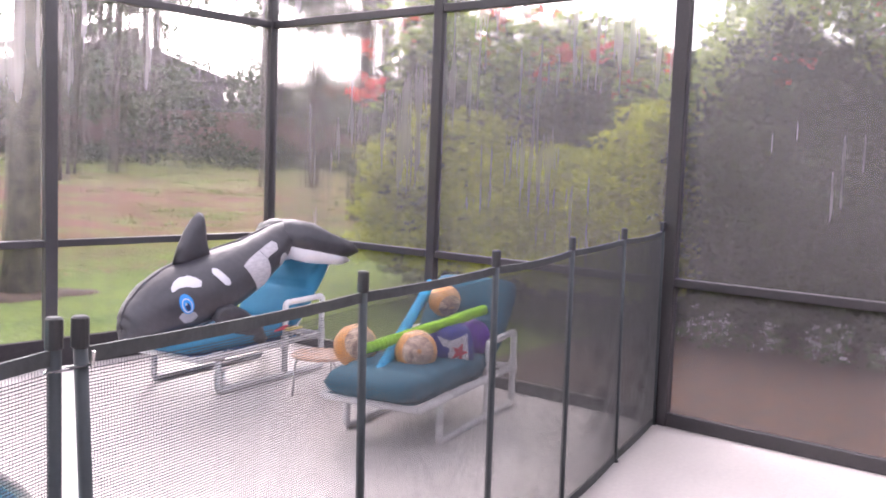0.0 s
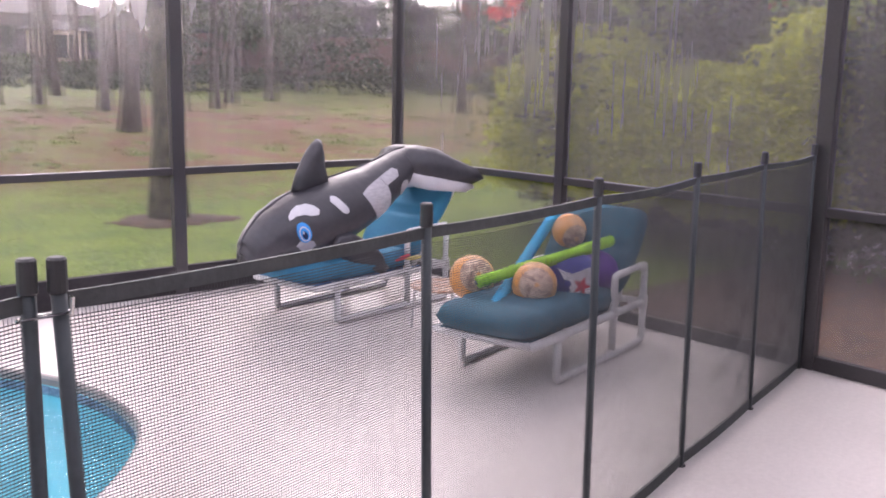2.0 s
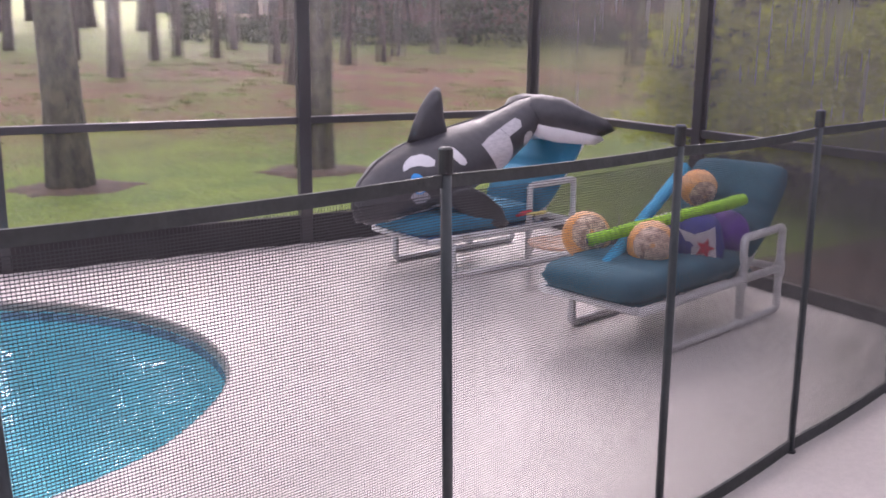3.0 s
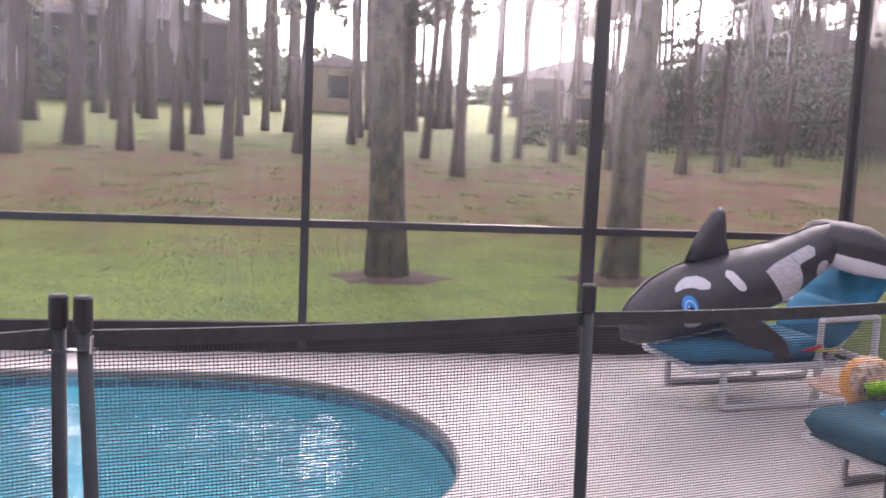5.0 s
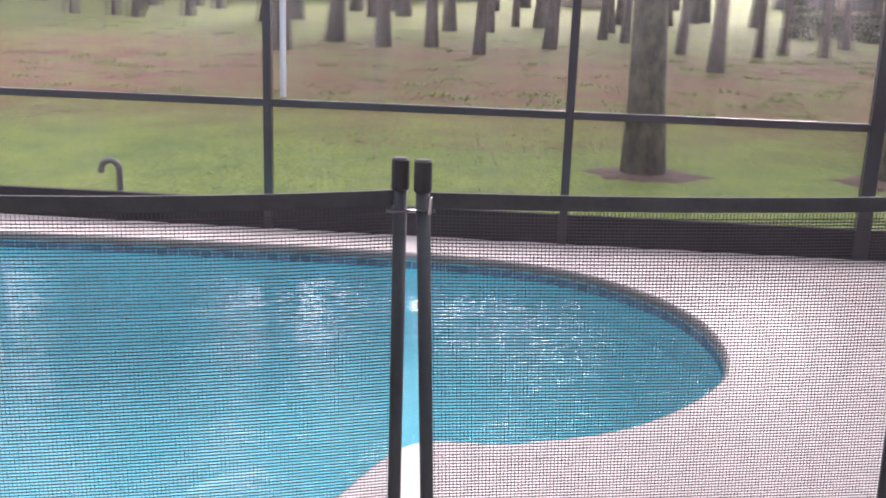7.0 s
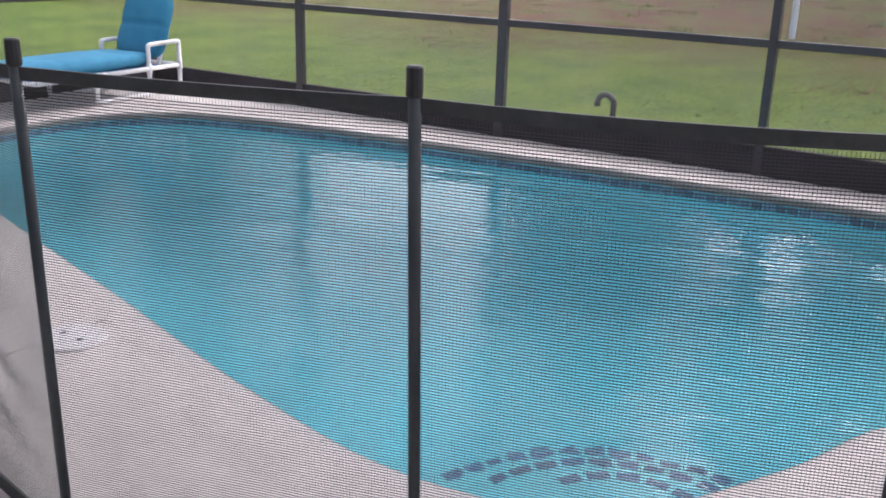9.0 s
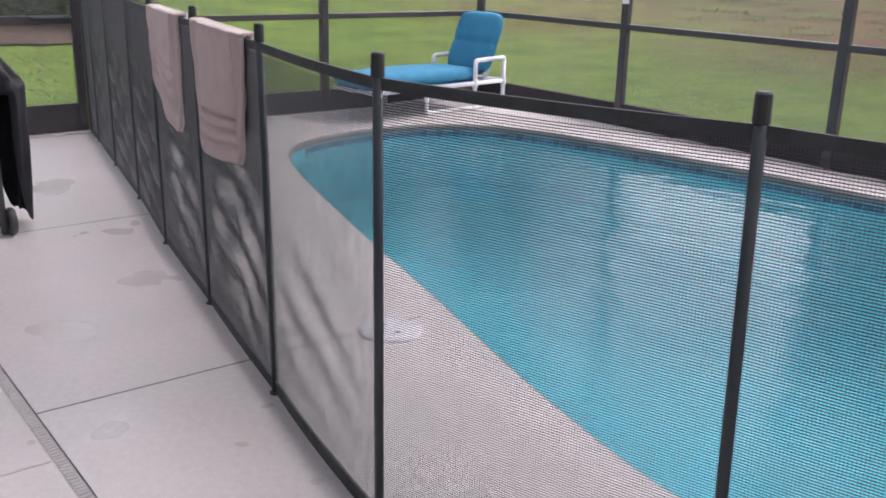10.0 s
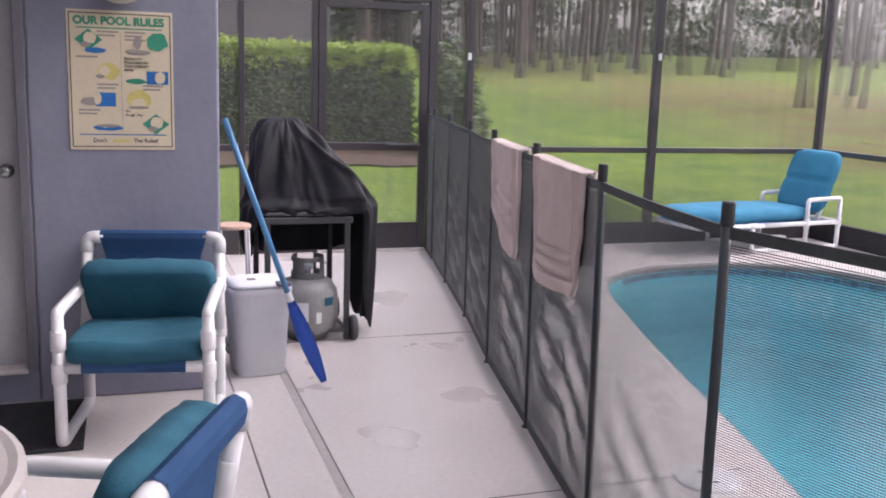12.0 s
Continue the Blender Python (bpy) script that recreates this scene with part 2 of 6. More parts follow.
COPING = mat("shaded_wet_concrete", (0.30, 0.275, 0.265), (0.22, 0.2, 0.195), rough=0.35, scale=4, fine=70, bump=0.12)
JOINT = mat("dark_joint", (0.12, 0.105, 0.1), rough=0.9)
GRATE = mat("drain_grate", (0.62, 0.575, 0.56), (0.52, 0.48, 0.47), rough=0.5, scale=12)
PLASTER = mat("turquoise_pool_plaster", (0.19, 0.63, 0.73), (0.165, 0.58, 0.68), rough=0.7, scale=1.2, fine=20, bump=0.05)
TILE = mat("blue_pool_tile", (0.14, 0.21, 0.30), (0.19, 0.28, 0.37), rough=0.15, scale=30, bump=0.05, obrand=0.25)
STEPTILE = mat("dark_blue_step_tile", (0.045, 0.10, 0.23), (0.07, 0.14, 0.28), rough=0.3, scale=30, bump=0.05, obrand=0.2)
GROUT = mat("pale_grout", (0.42, 0.46, 0.5), rough=0.8)
WATER = water_mat()
LAWN = ground_mat()
STUCCO = mat("lavender_grey_stucco", (0.26, 0.265, 0.335), (0.228, 0.232, 0.295), rough=0.85, scale=4, fine=34, bump=0.3)
TRIM = mat("grey_door_trim", (0.17, 0.165, 0.195), rough=0.6, scale=5)
DOORW = mat("pale_grey_door", (0.55, 0.54, 0.56), rough=0.5, scale=3)
CEIL = mat("white_soffit", (0.7, 0.7, 0.7), rough=0.8)
PVC = mat("white_pvc_pipe", (0.74, 0.73, 0.74), (0.66, 0.65, 0.66), rough=0.32, scale=7, bump=0.03)
TEAL = mat("teal_canvas_cushion", (0.010, 0.08, 0.127), (0.016, 0.108, 0.16), rough=0.85, scale=6, fine=260, bump=0.25)
BLUEC = mat("sky_blue_canvas_cushion", (0.02, 0.165, 0.29), (0.028, 0.205, 0.34), rough=0.85, scale=6, fine=260, bump=0.25)
SLING = mat("royal_blue_sling", (0.04, 0.125, 0.30), (0.052, 0.15, 0.35), rough=0.7, scale=10, fine=400, bump=0.3)
MATBLK = mat("black_door_mat", (0.018, 0.018, 0.022), (0.03, 0.03, 0.034), rough=0.95, scale=30, fine=300, bump=0.5)
TOWEL = mat("beige_terry_mat", (0.68, 0.565, 0.525), (0.61, 0.50, 0.46), rough=0.95, scale=12, fine=300, bump=0.6)
COVER = mat("black_vinyl_cover", (0.011, 0.011, 0.014), (0.02, 0.02, 0.025), rough=0.6, scale=8, fine=80, bump=0.2, spec=0.22)
CART = mat("dark_grill_metal", (0.085, 0.085, 0.09), rough=0.4, metal=0.4)
TANK = mat("grey_painted_steel", (0.30, 0.295, 0.30), (0.21, 0.205, 0.205), rough=0.6, scale=5, fine=50, bump=0.08)
BIN = mat("white_plastic_bin", (0.74, 0.75, 0.78), (0.66, 0.67, 0.71), rough=0.4, scale=4, bump=0.03)
POLEB = mat("blue_pool_pole", (0.06, 0.20, 0.40), (0.08, 0.25, 0.46), rough=0.4)
NETB = mat("blue_skimmer_frame", (0.05, 0.14, 0.58), (0.07, 0.19, 0.66), rough=0.4)
WHALEB = mat("black_inflatable_vinyl", (0.036, 0.034, 0.042), (0.054, 0.051, 0.06), rough=0.36, rough2=0.52, scale=5, fine=28, bump=0.35)
WHITEV = mat("white_vinyl_print", (0.62, 0.60, 0.64), (0.53, 0.51, 0.56), rough=0.4, scale=6)
SADDLE = mat("grey_white_print", (0.50, 0.475, 0.51), (0.37, 0.35, 0.385), rough=0.45, scale=26, fine=90, stretch=(1, 1, 3))
GREYV = mat("grey_vinyl_print", (0.30, 0.30, 0.35), rough=0.4)
EYEB = mat("bright_blue_print", (0.02, 0.28, 0.72), rough=0.35)
EYEK = mat("dark_blue_print", (0.006, 0.02, 0.08), rough=0.3)
ORANGE = mat("orange_ball_print", (0.80, 0.30, 0.03), (0.74, 0.44, 0.25), rough=0.5, scale=9, fine=60)
CREAM = mat("cream_printed_panel", (0.85, 0.64, 0.5), (0.24, 0.12, 0.10), rough=0.5, scale=34, fine=110, bump=0.1)
PURPLE = mat("purple_ball_vinyl", (0.10, 0.02, 0.27), (0.13, 0.03, 0.33), rough=0.4)
NOODG = mat("lime_foam", (0.30, 0.62, 0.03), (0.24, 0.52, 0.03), rough=0.8, scale=20, fine=200)
NOODB = mat("blue_foam", (0.02, 0.40, 0.68), (0.02, 0.33, 0.6), rough=0.8, scale=20, fine=200)
FLAGB = mat("navy_vinyl", (0.03, 0.04, 0.26), rough=0.45)
REDV = mat("red_vinyl", (0.55, 0.03, 0.06), rough=0.45)
WOODT = mat("light_wood_top", (0.60, 0.42, 0.33), (0.48, 0.31, 0.24), rough=0.5, stretch=(1, 8, 1), scale=6)
CORAL = mat("coral_white_top", (0.72, 0.62, 0.56), (0.62, 0.30, 0.16), rough=0.5, scale=22, fine=60)
TABLETOP = mat("beige_table_top", (0.50, 0.46, 0.44), (0.44, 0.40, 0.385), rough=0.35, scale=4)
PAPER = mat("cream_poster_board", (0.70, 0.61, 0.44), (0.64, 0.55, 0.40), rough=0.6, scale=3)
INKG = mat("green_ink", (0.035, 0.31, 0.19), rough=0.6)
INKB = mat("blue_ink", (0.02, 0.17, 0.50), rough=0.6)
INKY = mat("yellow_ink", (0.72, 0.62, 0.20), rough=0.6)
INKK = mat("dark_ink", (0.05, 0.045, 0.045), rough=0.6)
INKGREY = mat("grey_ink", (0.34, 0.30, 0.27), rough=0.6)
CHROME = mat("brushed_steel", (0.55, 0.55, 0.55), rough=0.25, metal=1.0)
LAMPW = mat("frosted_lamp_glass", (0.72, 0.68, 0.60), rough=0.35)
PIPEG = mat("dark_grey_pipe", (0.06, 0.065, 0.07), rough=0.5)
BARK = mat("pine_bark", (0.085, 0.062, 0.054), (0.035, 0.026, 0.024), rough=0.95, scale=5, fine=30, bump=0.9, stretch=(3, 3, 0.6))
BARKG = mat("mossy_pine_bark", (0.095, 0.085, 0.05), (0.012, 0.013, 0.008), rough=0.95, scale=5, fine=22, bump=1.0, stretch=(2, 2, 1))
NEEDLE = mat("pine_needles", (0.045, 0.075, 0.03), (0.075, 0.10, 0.045), rough=0.8, scale=1, bump=0, island=0.3)
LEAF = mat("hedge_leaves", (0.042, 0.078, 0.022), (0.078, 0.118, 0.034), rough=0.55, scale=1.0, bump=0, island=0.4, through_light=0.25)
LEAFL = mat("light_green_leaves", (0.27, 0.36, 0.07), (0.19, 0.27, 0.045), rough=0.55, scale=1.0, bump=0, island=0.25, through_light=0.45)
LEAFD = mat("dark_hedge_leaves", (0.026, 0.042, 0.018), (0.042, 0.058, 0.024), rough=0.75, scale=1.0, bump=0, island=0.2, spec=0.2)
LEAFY = mat("lit_yellow_green_leaves", (0.42, 0.45, 0.045), (0.29, 0.33, 0.03), rough=0.7, scale=1.0, bump=0, island=0.25, spec=0.2, through_light=0.45)
PETAL = mat("red_petals", (0.65, 0.04, 0.03), (0.5, 0.06, 0.04), rough=0.5, bump=0, island=0.2, through_light=0.45)
PETALW = mat("pale_petals", (0.62, 0.58, 0.6), rough=0.6, bump=0, island=0.2)
GRASS = mat("grass_blades", (0.105, 0.18, 0.022), (0.15, 0.225, 0.035), rough=0.7, scale=0.8, bump=0, island=0.35)
STRAW = mat("fallen_pine_needles", (0.20, 0.10, 0.055), (0.13, 0.06, 0.035), rough=0.9, scale=0.8, bump=0, island=0.45)
MULCH = mat("red_brown_mulch", (0.07, 0.033, 0.017), (0.024, 0.013, 0.008), rough=0.95, scale=7, fine=40, bump=0.8)
HWALL = mat("beige_house_stucco", (0.55, 0.44, 0.36), (0.5, 0.4, 0.33), rough=0.9, scale=2)
HWALL2 = mat("grey_house_stucco", (0.095, 0.08, 0.095), (0.075, 0.065, 0.078), rough=0.9, scale=2)
HROOF = mat("grey_shingle_roof", (0.075, 0.066, 0.074), (0.05, 0.044, 0.05), rough=0.95, scale=3, fine=30, bump=0.4, spec=0.05)
HGLASS = mat("dark_window_glass", (0.05, 0.055, 0.06), rough=0.1)
FENCEW = mat("brown_board_fence", (0.16, 0.095, 0.08), (0.11, 0.065, 0.055), rough=0.9, stretch=(8, 8, 1))


# ---- mesh helpers ----
def mesh_of(bm, material, smooth=False):
    me = bpy.data.meshes.new("shape")
    bm.to_mesh(me)
    bm.free()
    mats = material if isinstance(material, (list, tuple)) else [material]
    for m in mats:
        me.materials.append(m)
    if smooth:
        me.polygons.foreach_set("use_smooth", [True] * len(me.polygons))
    return me


def part(name, bm, material, parent=None, label="", smooth=False, m=None):
    ob = new(name, bm if isinstance(bm, bpy.types.Mesh) else mesh_of(bm, material, smooth))
    if m is not None:
        ob.matrix_basis = m
    if parent is not None:
        ob.parent = parent
    if label:
        ob["label"] = label
    return ob


def empty(name, m=None, label="", category="", group="", kind=""):
    e = new(name)
    e.empty_display_size = 0.1
    if m is not None:
        e.matrix_basis = m
    return tagged(e, label, category, group, kind)


def box(bm, lo, hi, bevel=0.0, seg=2):
    c = [(a + b) / 2 for a, b in zip(lo, hi)]
    s = [abs(b - a) for a, b in zip(lo, hi)]
    r = bmesh.ops.create_cube(bm, size=1, matrix=Matrix.Translation(c) @ Matrix.Diagonal((*s, 1)))
    if bevel:
        vs = set(r["verts"])
        es = [e for e in bm.edges if e.verts[0] in vs and e.verts[1] in vs]
        bmesh.ops.bevel(bm, geom=es, offset=bevel, segments=seg, affect='EDGES', profile=0.5)
    return bm


def cube(lo, hi, bevel=0.0, seg=2):
    return box(bmesh.new(), lo, hi, bevel, seg)


def ring_frames(pts):
    pts = [Vector(p) for p in pts]
    tang = []
    for i in range(len(pts)):
        a, b = pts[max(i - 1, 0)], pts[min(i + 1, len(pts) - 1)]
        tang.append((b - a).normalized())
    up = Vector((0, 0, 1)) if abs(tang[0].z) < 0.9 else Vector((1, 0, 0))
    n = (up - tang[0] * up.dot(tang[0])).normalized()
    out = []
    for p, t in zip(pts, tang):
        n = (n - t * n.dot(t)).normalized()
        out.append((p, t, n, t.cross(n)))
    return out


def tube(bm, pts, r, seg=10, caps=True):
    """A round bar along a line of points; r is one radius or one for each point."""
    fr = ring_frames(pts)
    rs = r if isinstance(r, (list, tuple)) else [r] * len(fr)
    rings = []
    for (p, t, n, b), q in zip(fr, rs):
        rings.append([bm.verts.new(p + (n * math.cos(a) + b * math.sin(a)) * q) for a in (2 * math.pi * k / seg for k in range(seg))])
    for u, v in zip(rings, rings[1:]):
        for k in range(seg):
            bm.faces.new((u[k], u[(k + 1) % seg], v[(k + 1) % seg], v[k]))
    if caps:
        bm.faces.new(rings[0][::-1])
        bm.faces.new(rings[-1])
    return bm


def bar(pts, r, seg=10):
    return tube(bmesh.new(), pts, r, seg)


def rounded(pts, rad, n=4):
    """The same line with its inner corners rounded."""
    pts = [Vector(p) for p in pts]
    out = [pts[0]]
    for a, b, c in zip(pts, pts[1:], pts[2:]):
        u, v = (a - b).normalized(), (c - b).normalized()
        k = min(rad, (a - b).length * 0.45, (c - b).length * 0.45)
        p, q = b + u * k, b + v * k
        out += [p.lerp(b, s).lerp(b.lerp(q, s), s) for s in (i / n for i in range(n + 1))]
    return out + [pts[-1]]


def pad(lx, ly, lz, puff=0.35, nx=12, ny=8, crease=(), seed=0, square=0.36, rumple=0.0, flare=0.0):
    """A stuffed cushion, centred: rounded edges, swollen middle, creases across its length at the given x."""
    bm = bmesh.new()
    rnd = random.Random(seed)
    grid = {}
    for side in (1, -1):
        for i in range(nx + 1):
            for j in range(ny + 1):
                u, v = 2 * i / nx - 1, 2 * j / ny - 1
                eu, ev = (1 - abs(u) ** 8), (1 - abs(v) ** 8)
                h = (eu * ev) ** square
                h *= 1 - puff + puff * (1 - u * u) ** 0.5 * (1 - v * v) ** 0.5 if abs(u) < 1 and abs(v) < 1 else 0
                x, y = u * lx / 2 * (1 - 0.10 * abs(v) ** 5), v * ly / 2 * (1 - 0.12 * abs(u) ** 5)
                for cx in crease:
                    h *= 1 - 0.4 * math.exp(-((x - cx) / 0.022) ** 2)
                h *= 1 + 0.05 * noise.noise((x * 9 + seed, y * 9, side))
                edge = i in (0, nx) or j in (0, ny)
                if edge and side == -1:
                    grid[(side, i, j)] = grid[(1, i, j)]
                else:
                    grid[(side, i, j)] = bm.verts.new((x, y, side * (0.0 if edge else h) * lz / 2))
    for v in bm.verts:
        v.co.y *= 1 + flare * v.co.x / lx
        if rumple:
            q = v.co * 11 + Vector((seed * 3.1, 0, 0))
            v.co += Vector((noise.noise(q), noise.noise(q + Vector((7, 0, 0))), noise.noise(q + Vector((0, 9, 0))))) * rumple
            q = v.co * 26
            v.co += Vector((noise.noise(q), noise.noise(q + Vector((7, 0, 0))), noise.noise(q + Vector((0, 9, 0))))) * rumple * 0.35
    for side in (1, -1):
        for i in range(nx):
            for j in range(ny):
                q = [grid[(side, i, j)], grid[(side, i + 1, j)], grid[(side, i + 1, j + 1)], grid[(side, i, j + 1)]]
                bm.faces.new(q if side == 1 else q[::-1])
    return bm


def lathe(profile, seg=24, centre=(0, 0, 0)):
    """A turned shape from (radius, height) pairs."""
    bm = bmesh.new()
    rings = []
    for r, z in profile:
        rings.append([bm.verts.new((centre[0] + r * math.cos(a), centre[1] + r * math.sin(a), centre[2] + z)) for a in (2 * math.pi * k / seg for k in range(seg))])
    for u, v in zip(rings, rings[1:]):
        for k in range(seg):
            bm.faces.new((u[k], u[(k + 1) % seg], v[(k + 1) % seg], v[k]))
    bm.faces.new(rings[0][::-1])
    bm.faces.new(rings[-1])
    return bm


def prism_mesh(segs, d, material):
    """Thin three-sided threads between pairs of points, as one mesh."""
    P = np.array(segs, float)
    a, b = P[:, 0], P[:, 1]
    t = b - a
    t /= np.linalg.norm(t, axis=1, keepdims=True)
    up = np.where(np.abs(t[:, 2:3]) > 0.9, np.array([[1.0, 0, 0]]), np.array([[0, 0, 1.0]]))
    n = np.cross(t, up)
    n /= np.linalg.norm(n, axis=1, keepdims=True)
    w = np.cross(t, n)
    offs = [n * math.cos(k) * d / 2 + w * math.sin(k) * d / 2 for k in (0.0, 2.094, 4.189)]
    V = np.stack([a + o for o in offs] + [b + o for o in offs], 1).reshape(-1, 3)
    base = (np.arange(len(P)) * 6)[:, None]
    F = np.concatenate([base + np.array([[k, (k + 1) % 3, 3 + (k + 1) % 3, 3 + k]]) for k in range(3)])
    me = bpy.data.meshes.new("threads")
    me.from_pydata(V.tolist(), [], F.tolist())
    me.materials.append(material)
    return me


def leaf_mesh(centres, sizes, material, per=6, seed=1, long=1.0, flat=0.0):
    """Clumps of small pointed leaves round the given centres, as one mesh."""
    rng = np.random.default_rng(seed)
    C0 = np.repeat(np.array(centres, float), per, 0)
    S = np.repeat(np.array(sizes, float), per)[:, None]
    n = len(C0)
    C0 = C0 + rng.normal(0, 1, (n, 3)) * S * np.array([1, 1, 1 - flat]) * 0.9
    d = rng.normal(0, 1, (n, 3))
    d /= np.linalg.norm(d, axis=1, keepdims=True)
    e = np.cross(d, rng.normal(0, 1, (n, 3)))
    e /= np.linalg.norm(e, axis=1, keepdims=True)
    k = S * rng.uniform(0.6, 1.2, (n, 1))
    V = np.stack([C0 - d * k * long, C0 + e * k * 0.45, C0 + d * k * long, C0 - e * k * 0.45], 1).reshape(-1, 3)
    F = (np.arange(n) * 4)[:, None] + np.array([[0, 1, 2, 3]])
    me = bpy.data.meshes.new("leaves")
    me.from_pydata(V.tolist(), [], F.tolist())
    me.materials.append(material)
    return me


def text_mesh(words, size, material, align='CENTER', bold=0.0):
    cu = bpy.data.curves.new("words", 'FONT')
    cu.body, cu.size, cu.align_x, cu.offset, cu.extrude = words, size, align, bold, 0.0004
    tmp = new("words", cu)
    dg = bpy.context.evaluated_depsgraph_get()
    me = bpy.data.meshes.new_from_object(tmp.evaluated_get(dg))
    bpy.data.objects.remove(tmp)
    me.materials.clear()
    me.materials.append(material)
    return me

# ---- ground, deck and pool ----
X0, X1, YB = -7.77, 4.18, 5.763      # cage: west wall, east wall, north wall
YH = -0.31                           # line of the house's return wall
RAIL = 0.865


def gz(x, y):
    d = math.hypot(max(X0 - x, 0, x - X1), max(y - YB, 0))
    s = (d - 5) / 1.5
    return 0.0975 * (s if s > 20 else math.log1p(math.exp(s))) - 0.08


def build_ground():
    bm = bmesh.new()
    def steps(lo, hi, fine_lo, fine_hi):
        near = [fine_lo + i * 1.0 for i in range(int(fine_hi - fine_lo) + 1)]
        out, s, v = [], 2.0, fine_lo
        while v > lo:
            v -= s; s *= 1.4; out.insert(0, v)
        s, v, tail = 2.0, near[-1], []
        while v < hi:
            v += s; s *= 1.4; tail.append(v)
        return out + near + tail
    xs, ys = steps(-700, 700, -30, 24), steps(-700, 900, -6, 40)
    def h(x, y):
        d = math.hypot(max(X0 - x, 0, x - X1), max(y - YB, 0))
        z = gz(x, y) if d < 60 else gz(X1 + 60, 0) + (d - 60) * 0.002
        if X0 - 0.4 < x < X1 + 0.4 and y < YB + 0.4:
            return -3.2
        return z + 0.05 * noise.noise((x * 0.3, y * 0.3, 0)) * min(1, d / 6)
    xs = sorted(xs + [X0 - 0.41, X1 + 0.41, X0 - 0.12, X1 + 0.12])
    ys = sorted(ys + [YB + 0.41, YB + 0.12])
    g = [[bm.verts.new((x, y, h(x, y))) for y in ys] for x in xs]
    for i in range(len(xs) - 1):
        for j in range(len(ys) - 1):
            bm.faces.new((g[i][j], g[i + 1][j], g[i + 1][j + 1], g[i][j + 1]))
    tagged(part("ground", bm, LAWN, smooth=True), "wet green lawn giving way to brown pine straw", "ground", kind="structure")
    bm = bmesh.new()
    def skirt(lo, hi):
        box(bm, lo, hi)
    skirt((X0 - 0.8, YB + 0.09, -0.2), (X1 + 0.8, YB + 0.75, -0.062))
    skirt((X0 - 0.8, -4, -0.2), (X0 - 0.09, YB + 0.09, -0.062))
    skirt((X1 + 0.09, -4, -0.2), (X1 + 0.8, YB + 0.09, -0.062))
    tagged(part("lawn_edge", bm, LAWN), "strip of lawn against the deck's edge", "lawn", kind="structure")


def closed_curve(ctrl, n=10):
    """Smooth closed line through the control points."""
    out, k = [], len(ctrl)
    for i in range(k):
        p = [Vector((*ctrl[(i + j) % k], 0)) for j in (-1, 0, 1, 2)]
        for s in (q / n for q in range(n)):
            out.append(0.5 * ((2 * p[1]) + (p[2] - p[0]) * s + (2 * p[0] - 5 * p[1] + 4 * p[2] - p[3]) * s * s + (3 * p[1] - p[0] - 3 * p[2] + p[3]) * s ** 3))
    return out


POOL = closed_curve([(-6.76, 3.7), (-6.6, 3.08), (-6.13, 2.62), (-4.9, 2.2), (-3.2, 1.74), (-2.15, 1.45), (-1.4, 1.33), (-0.85, 1.5),
                     (-0.52, 2.0), (-0.3, 2.5), (0.06, 2.57), (0.52, 2.8), (0.9, 3.27), (1.02, 3.72), (0.96, 4.25), (0.7, 4.72), (0.28, 5.07), (-0.3, 5.24),
                     (-1.2, 5.29), (-2.6, 5.26), (-4.2, 5.19), (-5.2, 5.1), (-5.9, 4.98), (-6.4, 4.72), (-6.71, 4.25)])


def offset(line, d):
    out, k = [], len(line)
    for i in range(k):
        t = (line[(i + 1) % k] - line[i - 1]).normalized()
        out.append(line[i] + Vector((t.y, -t.x, 0)) * d)
    return out


def band(bm, a, za, b, zb, flip=False):
    va = [bm.verts.new((p.x, p.y, za)) for p in a]
    vb = [bm.verts.new((p.x, p.y, zb)) for p in b]
    k = len(a)
    for i in range(k):
        q = (va[i], va[(i + 1) % k], vb[(i + 1) % k], vb[i])
        bm.faces.new(q[::-1] if flip else q)


WATER_Z = -0.096


